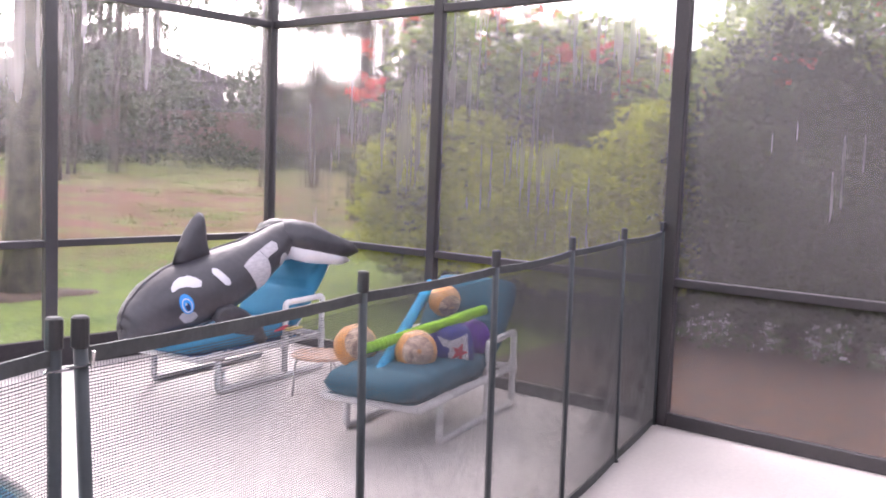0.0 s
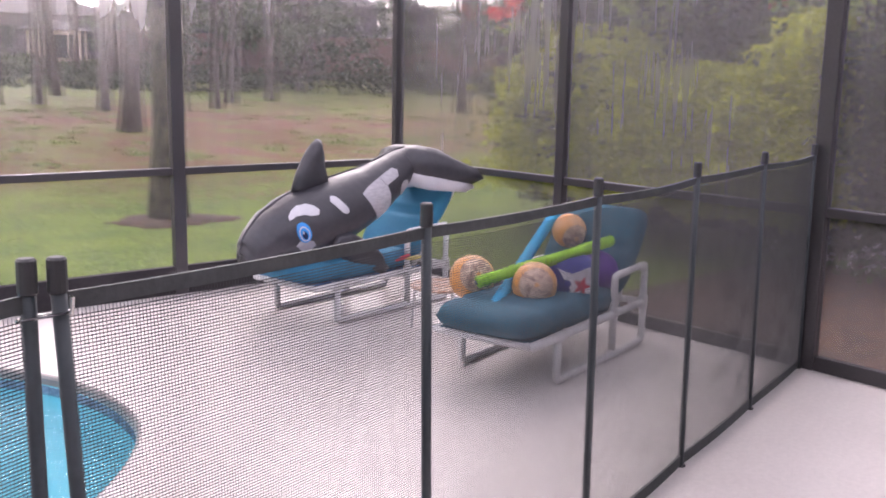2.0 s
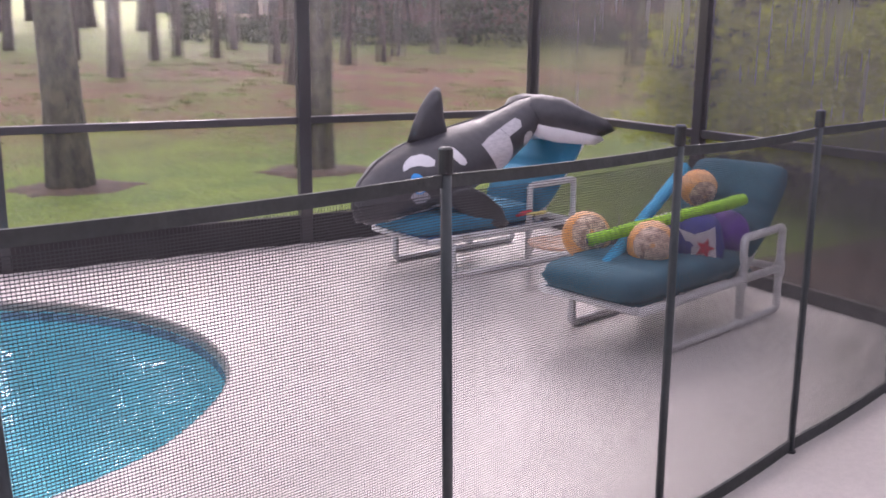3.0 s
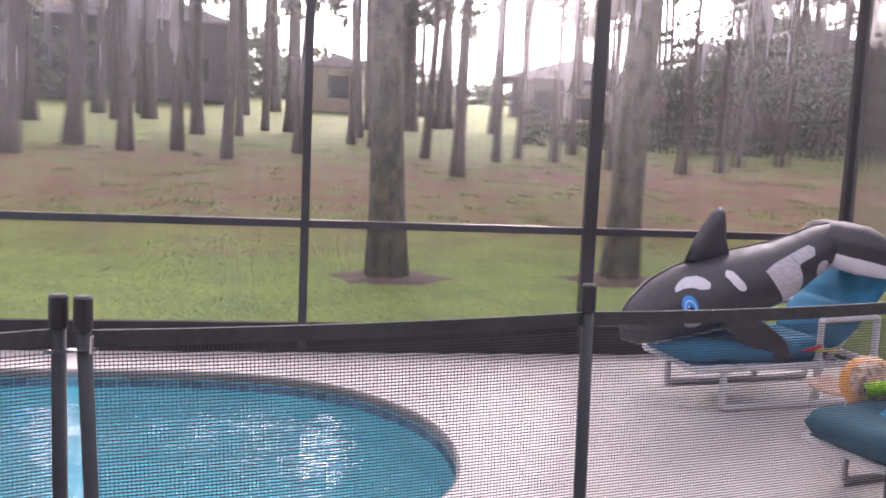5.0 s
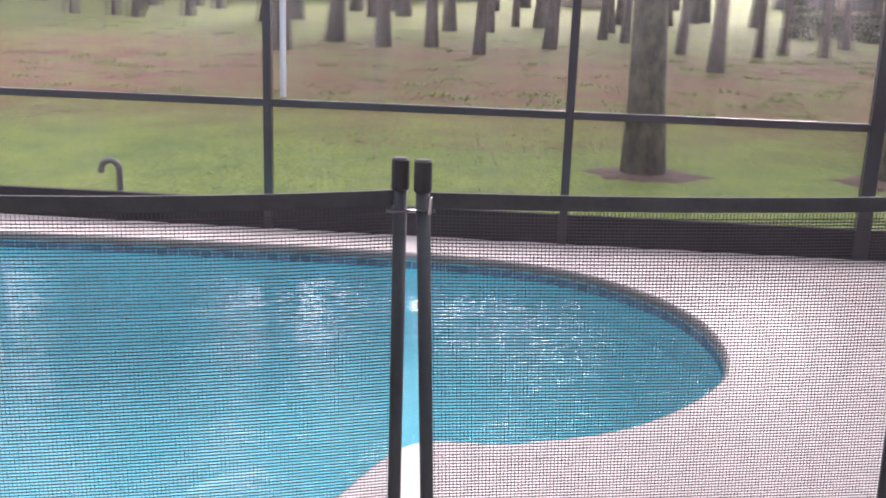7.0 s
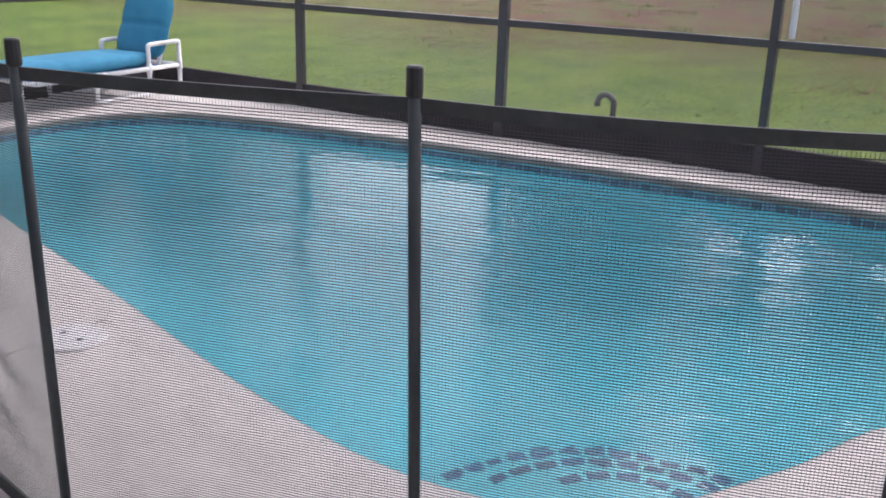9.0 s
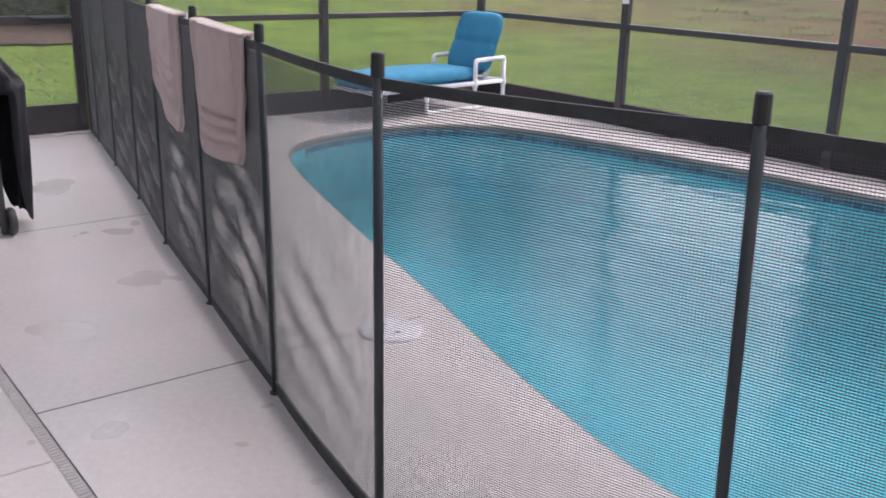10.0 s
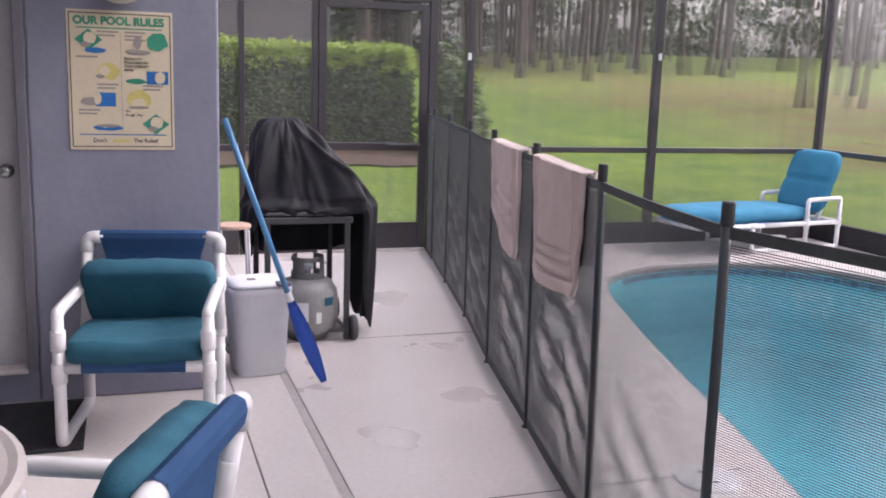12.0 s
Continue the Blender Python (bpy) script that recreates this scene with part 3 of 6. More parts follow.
def build_pool():
    pool = empty("pool", label="freeform swimming pool with turquoise plaster and blue tiles", category="pool", kind="structure")
    inner = offset(POOL, -0.012)
    # shallow by the steps, sloping down to the deep west end
    def depth(x):
        k = min(1.0, max(0.0, (0.4 - x) / 5.2))
        return -0.95 - 1.25 * k * k * (3 - 2 * k)
    bm = bmesh.new()
    low = offset(POOL, -0.35)
    rows = [[bm.verts.new((p.x, p.y, -0.03)) for p in inner], [bm.verts.new((p.x, p.y, depth(p.x) + 0.3)) for p in inner], [bm.verts.new((p.x, p.y, depth(p.x))) for p in low]]
    k = len(inner)
    for u, v in zip(rows, rows[1:]):
        for i in range(k):
            bm.faces.new((u[i], u[(i + 1) % k], v[(i + 1) % k], v[i]))
    bmesh.ops.triangle_fill(bm, use_beauty=True, edges=[bm.edges.get((rows[2][i], rows[2][(i + 1) % k])) for i in range(k)])
    bmesh.ops.recalc_face_normals(bm, faces=bm.faces)
    part("basin", bm, PLASTER, pool)
    bm = bmesh.new()
    band(bm, offset(POOL, 0.13), 0.0012, POOL, 0.0012)
    part("coping", bm, CONCRETE, pool, "smooth concrete coping flush with the deck")
    # the nose's shade is in its colour, darker than the coping top
    bm = bmesh.new()
    band(bm, POOL, 0.0012, offset(POOL, -0.013), -0.005)
    band(bm, offset(POOL, -0.013), -0.005, offset(POOL, -0.02), -0.018)
    band(bm, offset(POOL, -0.02), -0.018, offset(POOL, -0.02), -0.05)
    band(bm, offset(POOL, -0.02), -0.05, POOL, -0.056)
    bmesh.ops.remove_doubles(bm, verts=bm.verts, dist=0.0005)
    bmesh.ops.recalc_face_normals(bm, faces=bm.faces)
    part("coping_nose", bm, COPING, pool, "grey coping edge, darkened for its shade")
    bm = bmesh.new()
    band(bm, offset(POOL, -0.011), -0.05, offset(POOL, -0.011), -0.13)
    part("grout_band", bm, GROUT, pool)
    # steps at the shallow near corner
    c = Vector((-0.87, 1.68, 0))
    for k, (r, z) in enumerate(((0.31, -0.22), (0.55, -0.41), (0.78, -0.61))):
        arc = [c + Vector((math.cos(a), math.sin(a), 0)) * r for a in (radians(-120 + i * 10.0) for i in range(37))]
        bm = bmesh.new()
        top = [bm.verts.new((p.x, p.y, z)) for p in arc]
        bot = [bm.verts.new((p.x, p.y, -1.6)) for p in arc]
        bm.faces.new(top)
        for i in range(len(arc) - 1):
            bm.faces.new((top[i], bot[i], bot[i + 1], top[i + 1]))
        bmesh.ops.recalc_face_normals(bm, faces=bm.faces)
        part("pool_step", bm, PLASTER, pool)
    ob = new("pool_water", water_surface())
    ob.visible_shadow = False
    tagged(ob, "clear turquoise pool water rippled by rain", "water", kind="structure")
    return pool, c


def water_surface():
    bm = bmesh.new()
    bm.faces.new([bm.verts.new((p.x, p.y, WATER_Z)) for p in offset(POOL, -0.004)])
    bmesh.ops.triangulate(bm, faces=bm.faces)
    bmesh.ops.recalc_face_normals(bm, faces=bm.faces)
    for f in bm.faces:
        if f.normal.z < 0:
            f.normal_flip()
    return mesh_of(bm, WATER)


def pool_tiles(pool, c):
    tile = mesh_of(cube((-0.034, -0.004, -0.034), (0.034, 0.004, 0.034), 0.002, 1), TILE)
    k, run = len(POOL), 0.0
    for i in range(k):
        a, b = POOL[i], POOL[(i + 1) % k]
        seg = (b - a).length
        t = (b - a).normalized()
        while run < seg:
            p = a + t * run + Vector((-t.y, t.x, 0)) * 0.014
            if p.y > 3.0 or p.x > -0.2:
                part("tile", tile, None, pool, m=pose(p.x, p.y, -0.093, 0, 0, math.degrees(math.atan2(t.y, t.x))))
            run += 0.073
        run -= seg
    nose = mesh_of(cube((-0.037, -0.021, -0.003), (0.037, 0.021, 0.004), 0.002, 1), STEPTILE)
    for r, z in ((0.285, -0.216), (0.525, -0.406), (0.755, -0.606)):
        n = int(r * radians(195) / 0.094)
        for i in range(n):
            a = radians(-22) + i * 0.094 / r
            part("tile", nose, None, pool, m=pose(c.x + r * math.cos(a), c.y + r * math.sin(a), z, 0, 0, math.degrees(a) + 90))


def build_deck():
    bm = bmesh.new()
    outer = [bm.verts.new(v) for v in ((X0 - 0.06, 0.024, 0), (X1 + 0.06, 0.024, 0), (X1 + 0.06, YB + 0.06, 0), (X0 - 0.06, YB + 0.06, 0))]
    hole = [bm.verts.new((p.x, p.y, 0)) for p in offset(POOL, 0.125)]
    es = [bm.edges.new((l[i], l[(i + 1) % len(l)])) for l in (outer, hole) for i in range(len(l))]
    bmesh.ops.triangle_fill(bm, use_beauty=True, use_dissolve=False, edges=es)
    for x in (-5.12, -2.99):
        for s in (-0.004, 0.004):
            bmesh.ops.bisect_plane(bm, geom=bm.verts[:] + bm.edges[:] + bm.faces[:], plane_co=(x + s, 0, 0), plane_no=(1, 0, 0))
        bmesh.ops.delete(bm, geom=[f for f in bm.faces if abs(f.calc_center_median().x - x) < 0.004], context='FACES')
    for f in bm.faces:
        if f.normal.z < 0:
            f.normal_flip()
    tagged(part("floor", bm, CONCRETE), "wet pinkish-grey concrete pool deck with control joints", "pool deck", kind="structure")
    bm = bmesh.new()
    band(bm, offset(POOL, 0.12), -0.012, offset(POOL, 0.9), -0.012)
    box(bm, (X0, -3.0, -0.06), (X1, 0.8, -0.012))
    tagged(part("floor_joint", bm, JOINT), "dark joint filler under the concrete slabs", "floor joint", kind="structure")
    # slabs between drain and house
    patio = empty("pavement", label="wet concrete patio slabs beside the house", category="patio", kind="structure")
    for lo, hi, cuts in ((-3.0, -0.2675, (-7.8, -4.6, -1.8, 1.2, 4.24)), (-0.2625, -0.022, (-7.8, -5.3, -2.66, -0.2, 2.3, 4.24))):
        for a, b in zip(cuts, cuts[1:]):
            part("slab", cube((a + 0.003, lo, -0.05), (b - 0.003, hi, 0.0), 0.003, 1), CONCRETE, patio)
    drain = empty("drain", label="narrow ribbed deck drain strip in the concrete", category="drain", kind="structure")
    part("channel", cube((X0, -0.0215, -0.03), (X1, 0.0235, -0.006)), GRATE, drain)
    # darker strip stands in for the shade between the ribs
    part("slot", cube((X0, -0.013, -0.0058), (X1, 0.015, -0.005)), COPING, drain)
    bm = bmesh.new()
    n = 620
    for i in range(n):
        x = X0 + (X1 - X0) * i / n
        v = [bm.verts.new(p) for p in ((x, -0.016, -0.0055), (x + 0.011, -0.016, -0.0055), (x + 0.011, 0.018, -0.0055), (x, 0.018, -0.0055),
                                       (x + 0.002, -0.014, -0.001), (x + 0.009, -0.014, -0.001), (x + 0.009, 0.016, -0.001), (x + 0.002, 0.016, -0.001))]
        for q in ((4, 5, 6, 7), (0, 1, 5, 4), (1, 2, 6, 5), (2, 3, 7, 6), (3, 0, 4, 7)):
            bm.faces.new([v[k] for k in q])
    tagged(part("rib", bm, GRATE, drain), kind="stuff")
    lid = empty("deck_skimmer", pose(-2.93, 1.352, 0), "round white plastic pool skimmer cover set in the deck", "pool skimmer")
    part("cover", lathe([(0.0, 0.012), (0.118, 0.012), (0.126, 0.006), (0.128, 0.0)][::-1], 28), PVC, lid, smooth=False)
    for dx in (-0.05, 0.05):
        part("finger_hole", lathe([(0.012, 0.013), (0.0, 0.0135)], 10, (dx, 0, 0)), EYEK, lid)


# ---- screen enclosure ----
def post(parent, x, y, z0, z1, w=0.05, d=0.05):
    return part("post", cube((x - w / 2, y - d / 2, z0), (x + w / 2, y + d / 2, z1), 0.004, 1), BRONZE, parent)


TOPZ, EAVE = 2.6, 3.3


def rail_x(parent, x0, x1, y, z, h=0.05, d=0.05, name="rail", material=BRONZE):
    return part(name, cube((x0, y - d / 2, z - h / 2), (x1, y + d / 2, z + h / 2), 0.004, 1), material, parent)


def rail_y(parent, y0, y1, x, z, h=0.05, d=0.05, name="rail"):
    return part(name, cube((x - d / 2, y0, z - h / 2), (x + d / 2, y1, z + h / 2), 0.004, 1), BRONZE, parent)


def pane(parent, name, corners, material):
    bm = bmesh.new()
    bm.faces.new([bm.verts.new(c) for c in corners])
    ob = part(name, bm, material, parent)
    ob.visible_shadow = False
    return ob


NPOSTS = (X0, -5.79, -3.73, -1.716, 0.309, 2.26, X1)
EPOSTS = (YB, 3.944, 2.08, -0.31)


def build_cage():
    n = empty("wall_north", label="bronze aluminium screen wall, wet from rain", category="screen wall", kind="structure")
    for i, x in enumerate(NPOSTS):
        post(n, x, YB, -0.06, EAVE, 0.075 if i in (0, 1, 2, 6) else (0.09 if i == 5 else 0.055), 0.06)
    wide = {0: 0.037, 1: 0.037, 2: 0.037, 5: 0.045, 6: 0.037}
    for i, (a, b) in enumerate(zip(NPOSTS, NPOSTS[1:])):
        a, b = a + wide.get(i, 0.027), b - wide.get(i + 1, 0.027)
        rail_x(n, a, b, YB, RAIL)
        rail_x(n, a, b, YB, TOPZ, 0.06)
        rail_x(n, a, b, YB, 0.1, 0.2, name="kick_plate", material=KICK)
        for lo, hi in ((0.2, RAIL - 0.025), (RAIL + 0.025, TOPZ - 0.03), (TOPZ + 0.03, EAVE)):
            pane(n, "screen", ((a, YB, lo), (b, YB, lo), (b, YB, hi), (a, YB, hi)), SCREEN_N)
    rail_x(n, X0, X1, YB, EAVE + 0.05, 0.1, 0.08, "eave_beam")
    e = empty("wall_east", label="bronze aluminium screen wall, streaked with rain", category="screen wall", kind="structure")
    for i, y in enumerate(EPOSTS[1:]):
        post(e, X1, y, -0.06, EAVE, 0.06, 0.09 if i == 1 else 0.075)
    for b, a in zip(EPOSTS, EPOSTS[1:]):
        a, b = a + 0.045, b - 0.045
        for z, h, nm in ((RAIL, 0.05, "rail"), (TOPZ, 0.06, "rail"), (0.04, 0.08, "kick_rail")):
            rail_y(e, a, b, X1, z, h, name=nm)
        for lo, hi in ((0.08, RAIL - 0.025), (RAIL + 0.025, TOPZ - 0.03), (TOPZ + 0.03, EAVE)):
            pane(e, "screen", ((X1, a, lo), (X1, b, lo), (X1, b, hi), (X1, a, hi)), SCREEN_E)
    rail_y(e, YH, YB, X1, EAVE + 0.05, 0.1, 0.08, "eave_beam")
    w = empty("wall_west", label="bronze aluminium screen wall beside the lawn", category="screen wall", kind="structure")
    wp = ((-0.26, 0.07), (0.17, 0.045), (1.755, 0.075), (2.09, 0.055), (3.9, 0.075))
    for y, d in wp:
        post(w, X0, y, -0.02, EAVE, 0.06, d)
    for a, b in ((-0.22, 0.14), (0.2, 0.73), (1.8, 2.06), (2.12, 3.86), (3.94, YB - 0.04)):
        rail_y(w, a, b, X0, RAIL)
        rail_y(w, a, b, X0, TOPZ, 0.06)
        rail_y(w, a, b, X0, 0.10, 0.2, name="kick_plate")
        for lo, hi in ((0.2, RAIL - 0.025), (RAIL + 0.025, TOPZ - 0.03), (TOPZ + 0.03, EAVE)):
            pane(w, "screen", ((X0, a, lo), (X0, b, lo), (X0, b, hi), (X0, a, hi)), SCREEN_W)
    post(w, X0, 0.755, -0.02, EAVE, 0.06, 0.045)
    rail_y(w, 0.78, 1.715, X0, 2.10, 0.06)
    pane(w, "screen", ((X0, 0.78, 2.13), (X0, 1.715, 2.13), (X0, 1.715, TOPZ), (X0, 0.78, TOPZ)), SCREEN_W)
    rail_y(w, YH, YB, X0, EAVE + 0.05, 0.1, 0.08, "eave_beam")
    for y, z in ((2.07, 1.65), (3.9, 1.71)):
        part("bracket", cube((X0 + 0.031, y - 0.015, z - 0.03), (X0 + 0.05, y + 0.015, z + 0.03), 0.004), PVC, w, "small white plastic bracket")
    # door in the west wall
    d = empty("door_1", label="closed bronze screen door with a kick plate", category="screen door", kind="structure")
    x = X0 + 0.012
    for y in (0.815, 1.675):
        part("stile", cube((x - 0.02, y - 0.033, 0.02), (x + 0.02, y + 0.033, 2.06), 0.003, 1), BRONZE, d)
    for z, h in ((2.03, 0.06), (0.885, 0.06), (0.13, 0.22)):
        part("door_rail", cube((x - 0.019, 0.85, z - h / 2), (x + 0.019, 1.64, z + h / 2), 0.003, 1), BRONZE, d)
    for lo, hi in ((0.24, 0.855), (0.915, 2.0)):
        pane(d, "screen", ((x, 0.85, lo), (x, 1.64, lo), (x, 1.64, hi), (x, 0.85, hi)), SCREEN_W)
    part("handle", bar(rounded([(x + 0.022, 1.35, 0.9), (x + 0.05, 1.36, 0.9), (x + 0.05, 1.63, 0.9), (x + 0.022, 1.64, 0.9)], 0.02), 0.009), BRONZE, d)
    part("threshold", cube((X0 - 0.04, 0.78, 0.0), (X0 + 0.07, 1.715, 0.018), 0.005), GRATE, d, "pale metal threshold")
    # open roof beams
    r = empty("roof_frame", label="bronze beams of the screen roof", category="roof frame", kind="structure")
    for xx in NPOSTS[1:-1]:
        part("beam", cube((xx - 0.03, YH, EAVE + 0.1), (xx + 0.03, YB, EAVE + 0.22), 0.004, 1), BRONZE, r)
    for yy in (1.7, 3.7):
        part("purlin", cube((X0, yy - 0.025, EAVE + 0.225), (X1, yy + 0.025, EAVE + 0.275), 0.004, 1), BRONZE, r)
    ds = part("downspout", bar([(-1.625, YB + 0.055, 0.9), (-1.625, YB + 0.055, 3.3)], 0.022), PVC)
    tagged(ds, "white plastic pipe strapped to a screen post", "pipe")
    nt = part("notice_plate", cube((-5.82, YB - 0.036, 1.06), (-5.74, YB - 0.031, 1.2), 0.002, 1), PVC)
    tagged(nt, "small white notice plate on a screen post", "notice")
    part("ink_line", cube((-5.805, YB - 0.0385, 1.12), (-5.755, YB - 0.0365, 1.126)), INKK, nt)
    part("ink_line", cube((-5.805, YB - 0.0385, 1.14), (-5.755, YB - 0.0365, 1.15)), INKK, nt)


# ---- removable mesh pool fence ----
FENCE = [(4.12, 2.11), (3.292, 1.902), (2.467, 1.69), (1.635, 1.472), (0.793, 1.279), (-0.124, 1.064),
         (-0.165, 1.077), (-1.009, 0.812), (-1.848, 0.571), (-2.726, 0.72), (-3.638, 0.896), (-4.558, 1.07), (-5.5, 1.285), (-6.45, 1.475), (-7.35, 1.655), (-7.71, 1.72)]


def build_fence():
    f = empty("pool_fence", label="black removable mesh pool safety fence with slim poles", category="pool fence")
    leans = (0.02, 0.03, 0.014, 0.012, 0.024, 0.048, 0.004, 0.024, 0.014, 0.034, 0.03, 0.03, 0.02, 0.01, 0.02, 0.0)
    for (x, y), foot in zip(FENCE, leans):
        p = part("pole", bar([(x + foot, y, 0.0), (x, y, 1.19)], 0.0125, 12), BLACKPOLE, f, smooth=True)
        part("cap", lathe([(0.0135, 1.165), (0.016, 1.168), (0.0155, 1.218), (0.012, 1.222)], 12, (x, y, 0)), CAP, p, smooth=False)
        part("deck_sleeve", lathe([(0.02, 0.0), (0.02, 0.006), (0.014, 0.008)], 12, (x + foot, y, 0)), CAP, p)
    for i, ((ax, ay), (bx, by)) in enumerate(zip(FENCE, FENCE[1:])):
        if i == 5:
            continue
        a, b = Vector((ax, ay, 0)), Vector((bx, by, 0))
        u = (b - a).normalized()
        out = Vector((u.y, -u.x, 0)) * -1
        if out.y > 0:
            out = -out
        a, b = a + u * 0.012, b - u * 0.012
        L = (b - a).length
        rnd = random.Random(i)
        sag, wob = 0.003 + 0.006 * rnd.random(), 0.006 * rnd.random()
        zb, zt = 0.035, 1.165
        fold = {8: 0.005, 9: 0.012, 10: 0.013, 11: 0.012, 12: 0.01}.get(i, 0.002)

        def at(s, z):
            k = 4 * s * (1 - s)
            foot = (leans[i] * (1 - s) + leans[i + 1] * s) * (1 - z / 1.19)
            return a + u * (s * L) + Vector((foot, 0, 0)) + out * (0.004 * k * math.sin(z * 3 + i) + wob * k + fold * k * (math.sin((z - 0.42 * s + 0.15 * s * s) * 33 + i * 1.7 + 2.6 * noise.noise((s * 2.3, z * 2.6, i * 5.1))) * (0.75 + 0.9 * noise.noise((s * 3.1, z * 4, i * 3.3 + 9))) + 0.4 * math.sin(z * 17 + s * 11 + i)) * max(0, z - 0.04) * max(0, 0.82 - z) * 6) + Vector((0, 0, z - sag * k * (z / zt) ** 2))
        segs, cross = [], []
        nv, nh, cut = int(L / 0.007), int((zt - 0.05 - zb) / 0.0061), 10
        for k in range(nv):
            s = (k + 0.5) / nv
            steps = 26 if 8 <= i <= 10 else 10
            zs = [zb + (zt - 0.03 - zb) * q / steps for q in range(steps + 1)]
            segs += [(at(s, p), at(s, q)) for p, q in zip(zs, zs[1:])]
        for k in range(nh):
            z = zb + 0.015 + (zt - 0.05 - zb) * k / nh
            ss = [q / cut for q in range(cut + 1)]
            cross += [(at(p, z), at(q, z)) for p, q in zip(ss, ss[1:])]
        panel = part("mesh_panel", prism_mesh(segs, {0: 0.0017, 1: 0.0017, 2: 0.0014, 3: 0.0013, 4: 0.0013, 8: 0.0014}.get(i, 0.002 if i > 8 else 0.001), MESHM), None, f)
        part("cross_threads", prism_mesh(cross, 0.002 if i == 8 else 0.0025, MESHM), None, panel)
        for nm, z0, z1 in (("top_binding", zt - 0.028, zt), ("bottom_binding", 0.003, zb + 0.015)):
            bm = bmesh.new()
            rows = []
            for q in range(13):
                s = q / 12
                rows.append([bm.verts.new(at(s, z) + out * o) for z, o in ((z0, 0.0025), (z1, 0.004), (z1, -0.004), (z0, -0.0025))])
            for r0, r1 in zip(rows, rows[1:]):
                for k in range(4):
                    bm.faces.new((r0[k], r1[k], r1[(k + 1) % 4], r0[(k + 1) % 4]))
            bmesh.ops.recalc_face_normals(bm, faces=bm.faces)
            part(nm, bm, BIND, panel)
    g = Vector(((FENCE[5][0] + FENCE[6][0]) / 2, (FENCE[5][1] + FENCE[6][1]) / 2 - 0.002, 1.13))
    bm = bmesh.new()
    tube(bm, [g + Vector((0.042 * math.cos(t), 0.019 * math.sin(t), 0.004 * math.cos(t + 1))) for t in (2 * math.pi * k / 24 for k in range(25))], 0.0028, 6)
    tube(bm, [g + Vector((0.035, -0.018, 0)), g + Vector((0.037, -0.022, 0.03))], 0.004, 6)
    part("latch", bm, CHROME, f, "steel wire gate latch")


# ---- house ----
WX = -4.42


def build_house():
    w = tagged(part("wall_west_nook", cube((WX - 0.2, YH - 0.79, 0.0), (WX, YH, 2.75), 0.012), STUCCO), "lavender-grey textured stucco wall", "wall", kind="structure")
    part("wall_over_door", cube((WX - 0.2, -2.06, 2.2), (WX, YH - 0.79, 2.75)), STUCCO, w)
    part("wall_beside_door", cube((WX - 0.2, -3.1, 0.0), (WX, -2.06, 2.75)), STUCCO, w)
    part("door_step", cube((WX - 0.2, -2.06, 0.0), (WX - 0.002, YH - 0.79, 0.14), 0.006), STUCCO, w)
    tagged(part("wall_return", cube((X0 - 0.15, YH - 0.2, 0.0), (WX - 0.2, YH, 2.75)), STUCCO), "lavender-grey stucco house wall", "wall", kind="structure")
    tagged(part("wall_south", cube((WX - 0.2, -3.3, 0.0), (X1 + 0.4, -3.1, 2.75)), STUCCO), "lavender-grey stucco house wall", "wall", kind="structure")
    tagged(part("wall_east_nook", cube((X1 + 0.04, -3.1, 0.0), (X1 + 0.24, YH - 0.04, 2.75)), STUCCO), "lavender-grey stucco house wall", "wall", kind="structure")
    # unseen soffit, added to keep light off the nook wall
    tagged(part("ceiling", cube((X0 - 0.4, -3.3, 2.752), (X1 + 0.4, YH + 0.12, 2.95)), CEIL), "white soffit over the patio, added out of view", "ceiling", kind="structure")
    d = empty("door_2", label="pale grey house door with a steel knob, closed", category="door", kind="structure")
    part("leaf", cube((WX - 0.13, -2.02, 0.15), (WX - 0.085, -1.145, 2.16), 0.004), DOORW, d)
    for lo, hi in (((WX - 0.15, -1.145, 0.14), (WX + 0.012, -1.1, 2.2)), ((WX - 0.15, -2.06, 0.14), (WX + 0.012, -2.02, 2.2)), ((WX - 0.15, -2.02, 2.16), (WX + 0.012, -1.145, 2.2))):
        part("frame", cube(lo, hi, 0.006), TRIM, d)
    part("sill", cube((WX - 0.15, -2.02, 0.135), (WX + 0.02, -1.145, 0.152), 0.004), GRATE, d)
    k = part("knob", lathe([(0.03, 0.0), (0.03, 0.008), (0.012, 0.012), (0.012, 0.03), (0.026, 0.045), (0.028, 0.06), (0.018, 0.07), (0.004, 0.072)], 18), CHROME, d, smooth=True,
             m=pose(WX - 0.085, -1.2, 1.02, 0, 90, 0))
    lamp = empty("wall_lamp", pose(WX, -0.715, 1.87), "round frosted glass wall lamp on the stucco", "wall lamp")
    part("shade", lathe([(0.09, 0.012), (0.13, 0.03), (0.135, 0.06), (0.11, 0.1), (0.05, 0.12), (0.005, 0.122)], 28), LAMPW, lamp, smooth=True, m=pose(0, 0, 0, 0, 90, 0))
    part("base", lathe([(0.1, 0.0), (0.1, 0.012), (0.09, 0.014)], 28), PVC, lamp, m=pose(0, 0, 0, 0, 90, 0))


